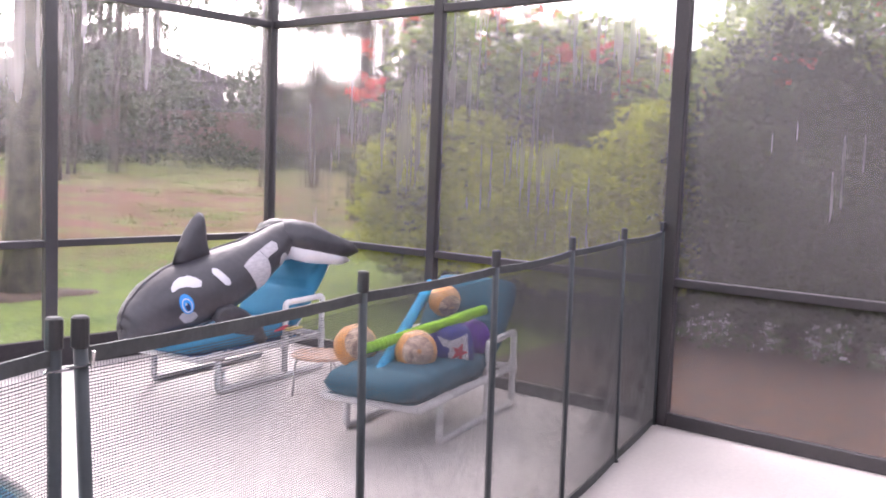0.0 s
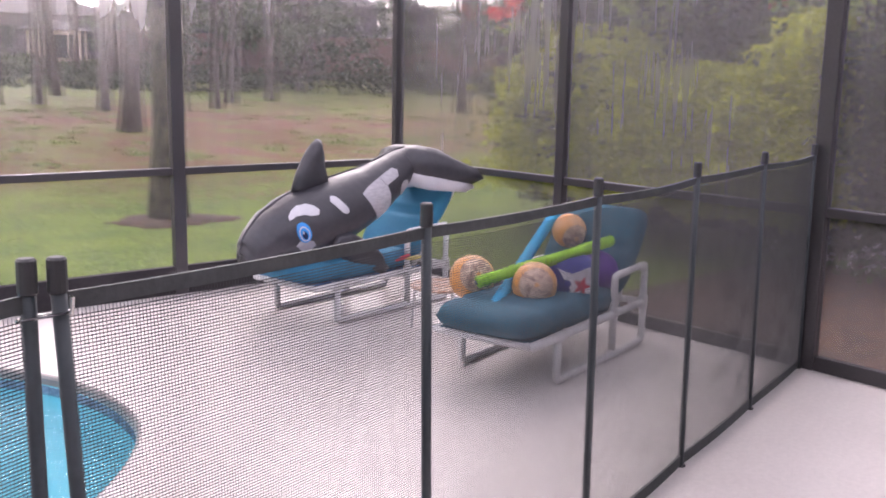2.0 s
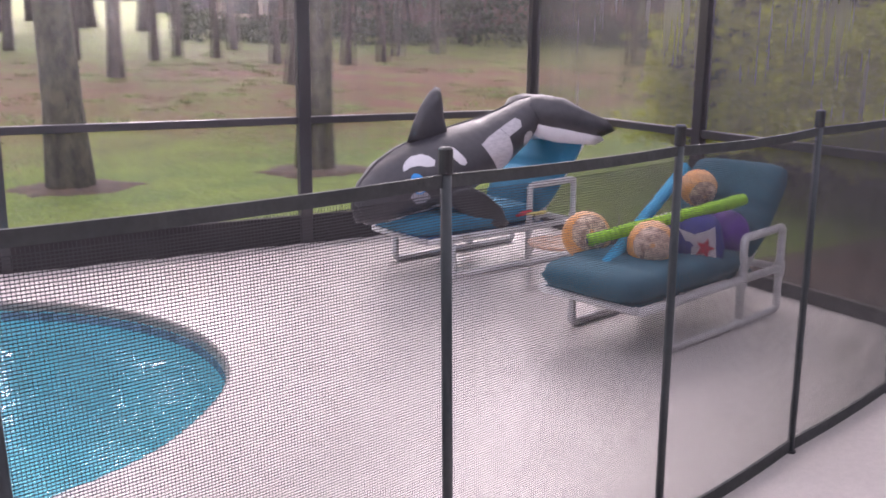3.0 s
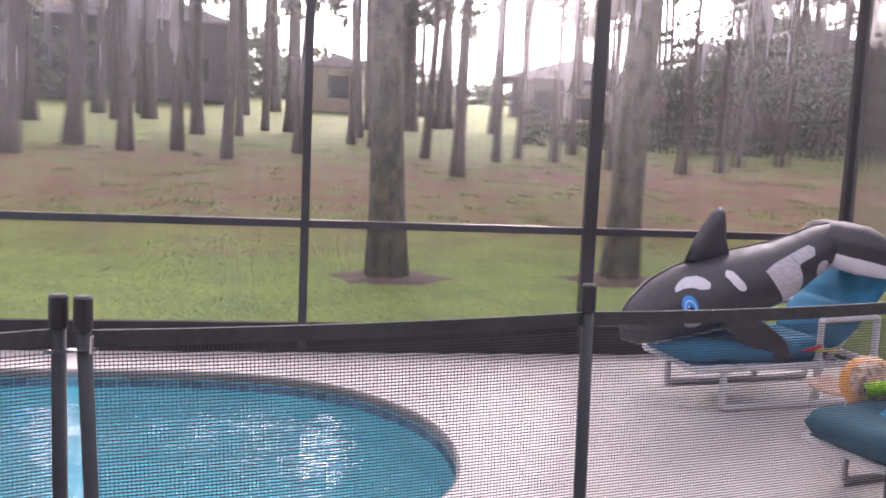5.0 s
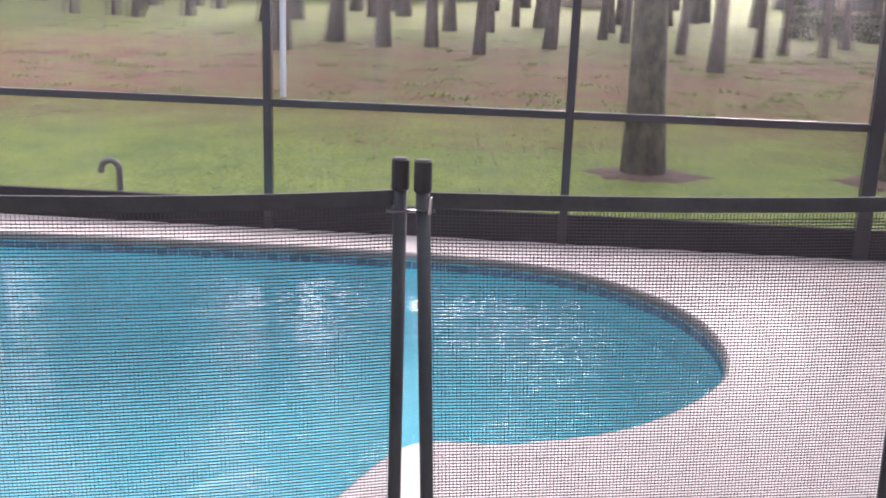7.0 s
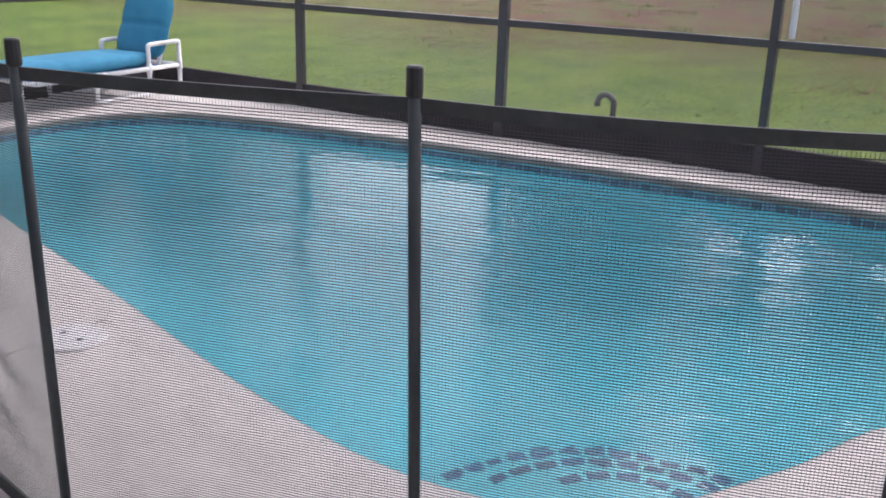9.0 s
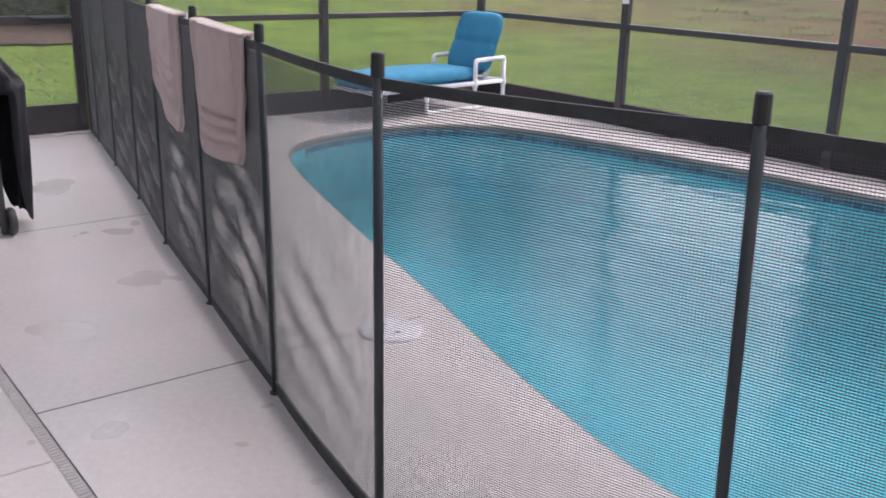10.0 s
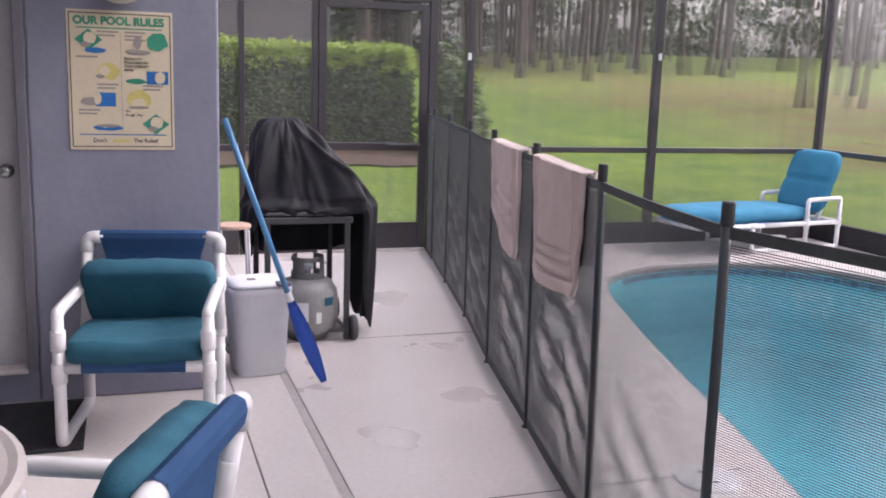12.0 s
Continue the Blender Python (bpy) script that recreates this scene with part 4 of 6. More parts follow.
# ---- trees, hedges and neighbours ----
def trunk_mesh(r, h, seed, material, seg=12, flare=1.35, bend=0.25):
    rnd = random.Random(seed)
    ph = rnd.random() * 6
    pts, rs = [], []
    n = 14
    for i in range(n + 1):
        s = i / n
        pts.append((bend * math.sin(s * 2.2 + ph) - bend * math.sin(ph), bend * math.cos(s * 1.9 + ph) - bend * math.cos(ph), s * h - 0.25))
        rs.append(r * (1 - 0.62 * s) * (1 + (flare - 1) * math.exp(-s * h / 0.45)))
    bm = bmesh.new()
    tube(bm, pts, rs, seg, caps=True)
    for v in bm.verts:
        k = noise.noise((v.co.x * 6 / r * 0.2, v.co.y * 6 / r * 0.2, v.co.z * 1.5 + seed))
        v.co.x += k * r * 0.14
        v.co.y += k * r * 0.1
    return mesh_of(bm, material, True), pts


def pine(seed, r, h, low, material, crown=True, dense=1.0):
    """A pine: bare tapered trunk, limbs from the given height up, tufts of needles on the limbs."""
    rnd = random.Random(seed)
    tree = empty("pine_tree", label="tall pine with a bare brown trunk", category="pine tree", group="pines behind the pool")
    me, pts = trunk_mesh(r, h, seed, material)
    part("trunk", me, None, tree)
    bm = bmesh.new()
    cents, sizes = [], []
    z = low
    while z < h - 0.4:
        a = rnd.random() * 6.28
        i = min(int((z + 0.25) / h * 14), 13)
        o = Vector(pts[i])
        length = (0.8 + 1.7 * rnd.random()) * (1.15 - 0.6 * (z - low) / max(h - low, 1))
        d = Vector((math.cos(a), math.sin(a), 0.1 + 0.3 * rnd.random()))
        p0 = Vector((o.x, o.y, z))
        line = [p0, p0 + d * length * 0.5 + Vector((0, 0, -0.08)), p0 + d * length + Vector((0, 0, -0.02))]
        tube(bm, line, [0.035, 0.022, 0.008], 5)
        for k in range(int(7 * dense)):
            s = 0.35 + 0.65 * rnd.random()
            q = p0 + d * length * s + Vector((rnd.gauss(0, 0.22), rnd.gauss(0, 0.22), rnd.gauss(0.05, 0.14)))
            cents.append(q)
            sizes.append(0.14 + 0.08 * rnd.random())
        z += 0.34 + 0.35 * rnd.random()
    tagged(part("limbs", bm, material, tree), kind="stuff")
    part("crown", leaf_mesh(cents, sizes, NEEDLE, per=11, seed=seed, long=1.2), None, tree, "thin grey-green needle tufts")["kind"] = "stuff"
    return tree


NEAR_PINES = [(1.25, 9.35, 0.19), (3.85, 9.5, 0.185)]
FAR_PINES = [(-5.85, 21.5, .23), (-7.9, 31.4, .24), (-5.1, 24.3, .21), (-3.66, 23.1, .18), (-2.5, 23.5, .15), (-2.5, 28.7, .19), (-1.25, 22.2, .13),
             (0.42, 24.0, .16), (1.97, 27.6, .12), (2.5, 26.6, .12), (3.64, 23.9, .12), (3.85, 20.2, .15), (5.5, 23.8, .11), (6.3, 24.7, .1),
             (7.2, 24.3, .11), (8.4, 26.6, .14), (9.9, 22.1, .13), (11.1, 22.5, .12), (13.5, 23.9, .12), (12.2, 23.8, .11), (-1.3, 28.7, .11), (-0.6, 31.4, .12),
             (7.05, 18.3, .2), (8.2, 22.6, .13), (15.4, 19.5, .16), (17.0, 19.2, .3), (17.8, 18.6, .18),
             (-42.6, 16.1, .17), (-36.2, 14.5, .15), (-43, 18, .15), (-39.7, 17.5, .14), (-41, 18.9, .14), (-34.6, 16.7, .12), (-40, 20.2, .14), (-39.2, 21.6, .14),
             (-38, 23.2, .14), (-37.9, 24.6, .19), (-36.4, 24.3, .14), (-23.3, 18, .14), (-26.7, 22.9, .13), (-22.8, 19.8, .11),
             (11.9, 13.5, .17), (13.0, 13.9, .15), (-14.7, 29.5, .14), (-13.4, 29.8, .15), (-13.6, 32.4, .15), (-11.4, 31, .16)]


def build_trees():
    for i, (x, y, r) in enumerate(NEAR_PINES):
        # unseen crowns set low and dense to block sky glare on the pool
        t = pine(50 + i, r, 15.0, 4.7, BARKG, dense=3.2)
        t.matrix_basis = pose(x, y, gz(x, y), 0, 0, 40 * i)
        t["label"] = "thick pine trunk, green with moss, in a bare mulch ring"
        bm = lathe([(0.62, -0.04), (0.5, 0.004), (0.3, 0.025), (0.1, 0.04)], 40)
        for v in bm.verts:
            k = 1 + 0.45 * noise.noise((v.co.x * 2 + i * 9, v.co.y * 2, 0)) + 0.3 * noise.noise((v.co.x * 7 + i * 9, v.co.y * 7, 0))
            v.co.x, v.co.y = v.co.x * k * 1.25, v.co.y * k
        tagged(part("mulch_ring", bm, MULCH, smooth=True, m=pose(x, y, gz(x, y))), "bare brown earth and straw round a pine", "mulch")
    kinds = [pine(i, 0.15, 13.5 + i % 3, (4.2, 5.5, 6.8, 3.6)[i % 4], BARK) for i in range(6)]
    rnd = random.Random(5)
    for i, (x, y, r) in enumerate(FAR_PINES):
        src = kinds[i % 6]
        s = r / 0.15
        m = pose(x, y, gz(x, y), rnd.gauss(0, 0.8), rnd.gauss(0, 0.8), rnd.random() * 360)
        if i < 6:
            t = src
            t.matrix_basis = m
        else:
            t = copy_thing(src, m)
        for c in t.children:
            if c.name.startswith("trunk"):
                c.scale = (s, s, 1)
    # dense stand of far trunks behind the row
    for i in range(96):
        x, y = rnd.uniform(-20, 32), rnd.uniform(29, 46)
        if (-14 < x < -2 and y > 38) or (3 < x < 13 and y < 31) or 0.6 < math.atan2(x + 1, y + 0.5) < 0.66 or (0.12 < math.atan2(x, y) < 0.27 and i % 2) or 0.025 < math.atan2(x, y) < 0.07 or -0.26 < math.atan2(x, y) < -0.21:
            continue
        copy_thing(kinds[rnd.randrange(6)], pose(x, y, gz(x, y), 0, 0, rnd.random() * 360))
    for i in range(80):
        x, y = rnd.uniform(-64, -40), rnd.uniform(9, 50) if i % 3 else rnd.uniform(10, 26)
        copy_thing(kinds[rnd.randrange(6)], pose(x, y, gz(x, y), 0, 0, rnd.random() * 360))


def oak(seed, h):
    """A small broadleaf tree: forked trunk, limbs and an uneven crown of leaf clumps with gaps."""
    rnd = random.Random(seed)
    tree = empty("oak_tree", label="small dark-leaved tree among the pines", category="tree", group="broadleaf trees behind the pool")
    me, pts = trunk_mesh(0.13, h * 0.6, seed, BARK, bend=0.5)
    part("trunk", me, None, tree)
    bm = bmesh.new()
    cents, sizes = [], []
    for k in range(15):
        z = h * (0.16 + 0.5 * rnd.random())
        a = k * 2.4 + rnd.random()
        i = min(int((z + 0.25) / (h * 0.6) * 14), 13)
        p0 = Vector((pts[i][0], pts[i][1], min(z, h * 0.55)))
        reach = h * (0.16 + 0.2 * rnd.random())
        tip = p0 + Vector((math.cos(a) * reach, math.sin(a) * reach, reach * (0.35 + 0.8 * rnd.random())))
        tube(bm, [p0, p0.lerp(tip, 0.5) + Vector((0, 0, 0.1)), tip], [0.05, 0.03, 0.01], 5)
        for q in range(9):
            c = p0.lerp(tip, 0.35 + 0.75 * rnd.random())
            cents.append(c + Vector((rnd.gauss(0, 0.4), rnd.gauss(0, 0.4), rnd.gauss(0.1, 0.35))))
            sizes.append(0.14 + 0.12 * rnd.random())
    part("limbs", bm, BARK, tree)
    part("crown", leaf_mesh(cents, sizes, NEEDLE, per=13, seed=seed, long=0.9), None, tree, "uneven grey-green crown")["kind"] = "stuff"
    return tree


OAKS = [(0.43, 34, 4.8), (0.49, 37, 5.4), (0.545, 31, 4.6), (0.69, 31, 4.8), (0.75, 35, 5.4), (0.82, 29, 4.8), (0.36, 40, 4.6)]


def build_oaks():
    kinds = [oak(70 + i, 7.5) for i in range(4)]
    rnd = random.Random(8)
    for i, (a, d, h) in enumerate(OAKS):
        x, y = math.sin(a) * d, math.cos(a) * d
        m = pose(x, y, gz(x, y) - 0.05, 0, 0, rnd.random() * 360) @ Matrix.Scale(h / 7.5, 4)
        if i < 4:
            kinds[i].matrix_basis = m
        else:
            copy_thing(kinds[i % 4], m)


def foliage(name, spots, material, per, size, seed, label, category, kind="", long=1.0):
    ob = new(name, leaf_mesh(spots, [size] * len(spots), material, per=per, seed=seed, long=long))
    return tagged(ob, label, category, kind=kind)


def build_hedges():
    rng = np.random.default_rng(3)
    # trimmed hedge beyond the west door
    n = 8500
    p = rng.uniform((-18.4, -7.0, 0), (-16.7, 4.2, 1), (n, 3))
    shell = rng.integers(0, 3, n)
    p[:, 0] = np.where(shell == 0, -16.75 + rng.normal(0, 0.06, n), p[:, 0])
    p[:, 2] = np.where(shell == 1, 0.98 + rng.normal(0, 0.02, n), p[:, 2])
    p[:, 1] = np.where(shell == 2, np.where(rng.random(n) < 0.35, 4.15 + rng.normal(0, 0.05, n), p[:, 1]), p[:, 1])
    p[:, 2] = p[:, 2] * 1.88 + 0.05
    # leaves above 1.55 m take the lighter green
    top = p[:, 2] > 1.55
    h = empty("trimmed_hedge", label="clipped green box hedge with a lighter top", category="hedge")
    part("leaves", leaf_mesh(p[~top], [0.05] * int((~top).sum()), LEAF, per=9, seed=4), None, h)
    part("top_growth", leaf_mesh(p[top], [0.05] * int(top.sum()), LEAFL, per=10, seed=5), None, h, "lighter green top leaves")
    # solid dark box in place of the shaded inside of the hedge
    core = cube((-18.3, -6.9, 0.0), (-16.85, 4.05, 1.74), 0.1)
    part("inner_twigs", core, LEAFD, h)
    p = rng.normal(0, 1, (700, 3)) * (0.25, 0.22, 0.42) + (-16.0, 4.75, 0.8)
    foliage("conifer_shrub", p, LEAF, 10, 0.06, 8, "feathery dark green shrub at the hedge's end", "shrub", long=1.7)
    bm = bmesh.new()
    vs = []
    for i in range(81):
        y = -7 + 11.4 * i / 80
        vs.append((bm.verts.new((-16.9, y, gz(-16.9, y) + 0.045)), bm.verts.new((-14.5 + 0.5 * noise.noise((y, 3, 0)) + 0.3 * noise.noise((y * 4, 1, 0)), y, gz(-14.4, y) + 0.03))))
    for a, b in zip(vs, vs[1:]):
        bm.faces.new((a[0], a[1], b[1], b[0]))
    tagged(part("mulch_bed", bm, MULCH), "reddish-brown mulch bed under the hedge", "mulch", kind="structure")
    # tall flowering hedge outside the east wall
    n = 15000
    y = rng.uniform(-4.5, 8.0, n)
    z = rng.uniform(0, 1, n) ** 0.85
    hgt = 3.0 + 0.35 * np.sin(y * 1.1 + 0.6) + 0.22 * np.sin(y * 2.9)
    hgt += np.where(y < 3.4, 0.35, 0.0)
    hgt = np.where(y > 7.2, hgt * (1 - 0.3 * (y - 7.2)), hgt)
    x = 7.7 + rng.normal(0, 0.32, n) + 0.35 * np.sin(y * 1.7) - 0.35 * np.sin(z * 3.1)
    # light on the top and shade below are put into two leaf colours
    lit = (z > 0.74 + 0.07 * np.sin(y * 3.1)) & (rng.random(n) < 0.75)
    P = np.stack([x, y, z * hgt + 0.05], 1)
    he = empty("flowering_hedge", label="tall overgrown dark hedge with red flowers on top", category="hedge")
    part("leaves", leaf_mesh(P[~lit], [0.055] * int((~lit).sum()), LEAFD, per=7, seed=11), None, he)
    part("top_growth", leaf_mesh(P[lit], [0.055] * int(lit.sum()), LEAFL, per=9, seed=12), None, he, "upper leaves in a lighter green, as if lit")
    # dark box added for the shade within, closing gaps against the sky
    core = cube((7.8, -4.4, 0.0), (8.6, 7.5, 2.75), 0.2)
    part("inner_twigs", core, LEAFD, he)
    fl = rng.uniform(0, 1, (64, 3))
    fy = -2 + fl[:, 0] * 10.6
    fz = 2.35 + 0.3 * np.sin(fy * 1.1 + 0.6) + fl[:, 1] * 0.75
    part("blossoms", leaf_mesh(np.stack([7.25 + fl[:, 2] * 0.4, fy, fz], 1), [0.08] * 64, PETAL, per=16, seed=13), None, he, "clusters of red petals")
    # bush hanging in front of it; a lit patch put into brighter leaf colour
    n = 17000
    y = 3.5 + rng.uniform(0, 1, n) ** 1.4 * 3.9
    P = np.stack([6.95 + rng.normal(0, 0.25, n), y, 0.4 + rng.uniform(0, 1, n) ** 1.5 * (1.45 + 0.25 * np.sin(y * 2.3) + 0.12 * np.sin(y * 7))], 1)
    foliage("yellow_green_bush", P, LEAFY, 8, 0.032, 15, "yellow-green hanging bush before the dark hedge", "bush", long=1.6)
    bm = bmesh.new()
    vs = [(bm.verts.new((4.3, y, -0.03)), bm.verts.new((8.2, y, 0.0))) for y in [-4 + 0.5 * i for i in range(17)]]
    for a, b in zip(vs, vs[1:]):
        bm.faces.new((a[0], a[1], b[1], b[0]))
    tagged(part("mulch_bed", bm, MULCH), "reddish-brown mulch under the flowering hedge", "mulch", kind="structure")
    # pale flowers along the hedge foot
    for i in range(16):
        yy = 3.9 - i * 0.34 + 0.06 * math.sin(i * 2.3)
        q = rng.normal(0, 1, (16, 3)) * (0.06, 0.06, 0.09) + (6.85 + 0.1 * math.sin(i * 1.7), yy, 0.17)
        fb = empty("flower_clump", label="low clump of pale flowers on the mulch", category="flowers", group="flowers along the hedge")
        part("petals", leaf_mesh(q, [0.02] * 16, PETALW, per=5, seed=40 + i), None, fb)["kind"] = "stuff"
        q = rng.normal(0, 1, (14, 3)) * (0.09, 0.09, 0.05) + (6.88 + 0.1 * math.sin(i * 1.7), yy, 0.06)
        part("leaves", leaf_mesh(q, [0.04] * 14, LEAF, per=5, seed=80 + i), None, fb)["kind"] = "stuff"
    # grass blades near the deck
    n = 70000
    gx, gy = rng.uniform(-13, 9, n), YB + 0.15 + rng.uniform(0, 1, n) ** 1.6 * 7.5
    west = rng.random(n) < 0.3
    wx, wy = X0 - 0.2 - rng.uniform(0, 1, n) ** 1.4 * 6, rng.uniform(0, 7, n)
    gx, gy = np.where(west, wx, gx), np.where(west, wy, gy)
    keep = ~((np.hypot((gx - 1.25) / 1.2, gy - 9.35) < 0.42) | (np.hypot((gx - 3.85) / 1.2, gy - 9.5) < 0.42))
    gx, gy = gx[keep], gy[keep]
    n = len(gx)
    zz = np.array([max(gz(a, b), -0.08) for a, b in zip(gx, gy)])
    ang, hh = rng.uniform(0, 6.28, n), rng.uniform(0.025, 0.05, n)
    w = np.stack([np.cos(ang), np.sin(ang), np.zeros(n)], 1) * 0.006
    b0 = np.stack([gx, gy, zz], 1)
    tip = b0 + np.stack([-np.sin(ang) * 0.06, np.cos(ang) * 0.06, hh * 0.5], 1)
    V = np.stack([b0 - w, b0 + w, tip], 1).reshape(-1, 3)
    me = bpy.data.meshes.new("blades")
    me.from_pydata(V.tolist(), [], ((np.arange(n) * 3)[:, None] + np.array([[0, 1, 2]])).tolist())
    me.materials.append(GRASS)
    tagged(new("grass", me), "wet green lawn grass", "grass", kind="stuff")
    # drifts of fallen needles and tufts of weed under the pines
    for nm, material, count, seed, tall, label in (("pine_straw", STRAW, 30000, 61, 0.035, "reddish drifts of fallen pine needles"), ("weed_tufts", GRASS, 12000, 62, 0.10, "sparse green weeds among the pine needles")):
        rng = np.random.default_rng(seed)
        clump = np.stack([rng.uniform(-16, 16, count // 40), (10.5 if tall < 0.1 else 13.5) + rng.uniform(0, 1, count // 40) ** 1.3 * 15], 1)
        at = np.repeat(clump, 40, 0) + rng.normal(0, 1, (len(clump) * 40, 2)) * (0.45 if tall < 0.1 else 0.14, 0.22 if tall < 0.1 else 0.12)
        n = len(at)
        zz = np.array([gz(a, b) for a, b in at])
        ang = rng.uniform(0, 6.28, n)
        side = np.stack([np.cos(ang), np.sin(ang), np.zeros(n)], 1) * (0.012 if tall < 0.1 else 0.009)
        b0 = np.stack([at[:, 0], at[:, 1], zz - 0.005], 1)
        tip = b0 + np.stack([-np.sin(ang) * 0.13, np.cos(ang) * 0.13, rng.uniform(0.3, 1, n) * tall], 1)
        V = np.stack([b0 - side, b0 + side, tip], 1).reshape(-1, 3)
        me = bpy.data.meshes.new(nm)
        me.from_pydata(V.tolist(), [], ((np.arange(n) * 3)[:, None] + np.array([[0, 1, 2]])).tolist())
        me.materials.append(material)
        tagged(new(nm, me), label, "ground cover", kind="stuff")


def neighbour(x, y, w, d, h, roof, wall, rot=0, wins=2, label="beige one-storey house with a grey shingle roof", dz=-0.1):
    e = empty("house", pose(x, y, gz(x, y) + dz, 0, 0, rot), label, "house", "neighbouring houses")
    part("wall", cube((-w / 2, -d / 2, 0), (w / 2, d / 2, h)), wall, e)
    bm = bmesh.new()
    o = 0.5
    v = [bm.verts.new(p) for p in ((-w / 2 - o, -d / 2 - o, h), (w / 2 + o, -d / 2 - o, h), (w / 2 + o, d / 2 + o, h), (-w / 2 - o, d / 2 + o, h),
                                   (-w / 2 + d / 2, 0, h + roof), (w / 2 - d / 2, 0, h + roof))]
    for q in ((0, 1, 5, 4), (1, 2, 5), (2, 3, 4, 5), (3, 0, 4), (3, 2, 1, 0)):
        bm.faces.new([v[k] for k in q])
    part("roof", bm, HROOF, e)
    for i in range(wins):
        cx = -w / 2 + w * (i + 0.5) / wins
        win = part("window", cube((cx - 0.6, -d / 2 - 0.05, 0.9), (cx + 0.6, -d / 2 + 0.02, 2.1), 0.02), wall, e)
        part("pane", cube((cx - 0.52, -d / 2 - 0.062, 0.98), (cx + 0.52, -d / 2 - 0.051, 2.02)), HGLASS, win)
    return e


def build_neighbours():
    neighbour(-7.2, 50, 8.6, 6.5, 3.7, 1.5, HWALL2, 2, 3, "dark grey one-storey house with a low shingle roof")
    neighbour(2.45, 46, 2.4, 2.2, 2.4, 0.7, HWALL, -4, 1, "small beige garden building with a grey roof", dz=-0.4)
    neighbour(14.6, 45, 2.2, 2.0, 2.2, 0.5, HWALL, -15, 1, "low beige outbuilding behind the pines", dz=-0.9)
    neighbour(-15.1, 58, 6.0, 5.6, 5.9, 1.7, HWALL, 4, 2, "tall beige house with a grey shingle roof")
    neighbour(15.5, 50, 7, 6.5, 2.6, 1.3, HWALL2, -15, 2, "grey house half hidden behind pines", dz=-0.8)
    neighbour(24, 41, 9, 8, 2.7, 2.1, HWALL2, -31, 3, "grey house with a steep shingle roof behind pines")
    neighbour(29.5, 36, 9, 7, 2.3, 1.3, HWALL, -38, 2, "low pale house behind pines", dz=-1.2)
    neighbour(-30, -1.5, 12, 9, 3.2, 2.4, HWALL2, -90, 2, "grey house wall beyond the hedge")
    f = empty("board_fence", label="brown board fence behind the pines", category="fence")
    board = mesh_of(cube((-0.09, -0.012, 0), (0.09, 0.012, 1.7), 0.004, 1), FENCEW)
    for i in range(110):
        s = i / 109
        x, y = 13.0 + 17 * s, 35 - 9.5 * s
        part("board", board, None, f, m=pose(x, y, gz(x, y) - 0.05, 0, 0, -29))
    # far woods
    rng = np.random.default_rng(9)
    n = 5200
    a = rng.uniform(-1.75, 1.35, n)
    dist = rng.uniform(56, 72, n) + 14 * np.sin(a * 5)
    z = rng.uniform(0, 1, n) ** 1.3
    gap = ((a > 0.0) & (a < 0.27)) | ((a > 0.605) & (a < 0.66))
    hz = np.where(gap, 0.6, np.where(a < -0.7, 1.6, 1.0)) * (2.2 + 2.6 * np.abs(np.sin(a * 7.3 + 1)) + 1.2 * np.abs(np.sin(a * 17)))
    P = np.stack([np.sin(a) * dist - 1, np.cos(a) * dist, 2.6 + z * hz], 1)
    foliage("far_woods", P, NEEDLE, 12, 0.36, 21, "grey-green far woods behind the houses", "woods", "stuff")
    n = 2600
    a = rng.uniform(0.25, 1.0, n)
    dist = rng.uniform(30, 42, n)
    ragged = 0.25 + 2.6 * np.abs(np.sin(a * 19) * np.sin(a * 7.3 + 0.8)) ** 1.5
    P = np.stack([np.sin(a) * dist, np.cos(a) * dist, rng.uniform(0, 1, n) ** 1.6 * ragged], 1)
    P[:, 2] += [gz(u, v) for u, v in P[:, :2]]
    foliage("undergrowth", P, LEAFD, 9, 0.12, 22, "low dark undergrowth between the pines", "undergrowth", "stuff")


build_ground()
pool, step_centre = build_pool()
build_deck()
build_cage()
build_house()
build_fence()
build_trees()
build_oaks()
build_hedges()
build_neighbours()


# ---- furniture ----
PR = 0.021      # pipe radius


def pipe(parent, name, pts, r=PR, bend=0.035, label=""):
    return part(name, bar(rounded(pts, bend, 5) if bend else pts, r, 12), PVC, parent, label, smooth=True)


def fitting(parent, p, axis=(0, 0, 1), l=0.075, r=0.0275):
    a, p = Vector(axis).normalized(), Vector(p)
    return part("fitting", bar([p - a * l / 2, p - a * (l / 2 - 0.004), p + a * (l / 2 - 0.004), p + a * l / 2], [r * 0.9, r, r, r * 0.9], 12), PVC, parent, smooth=True)


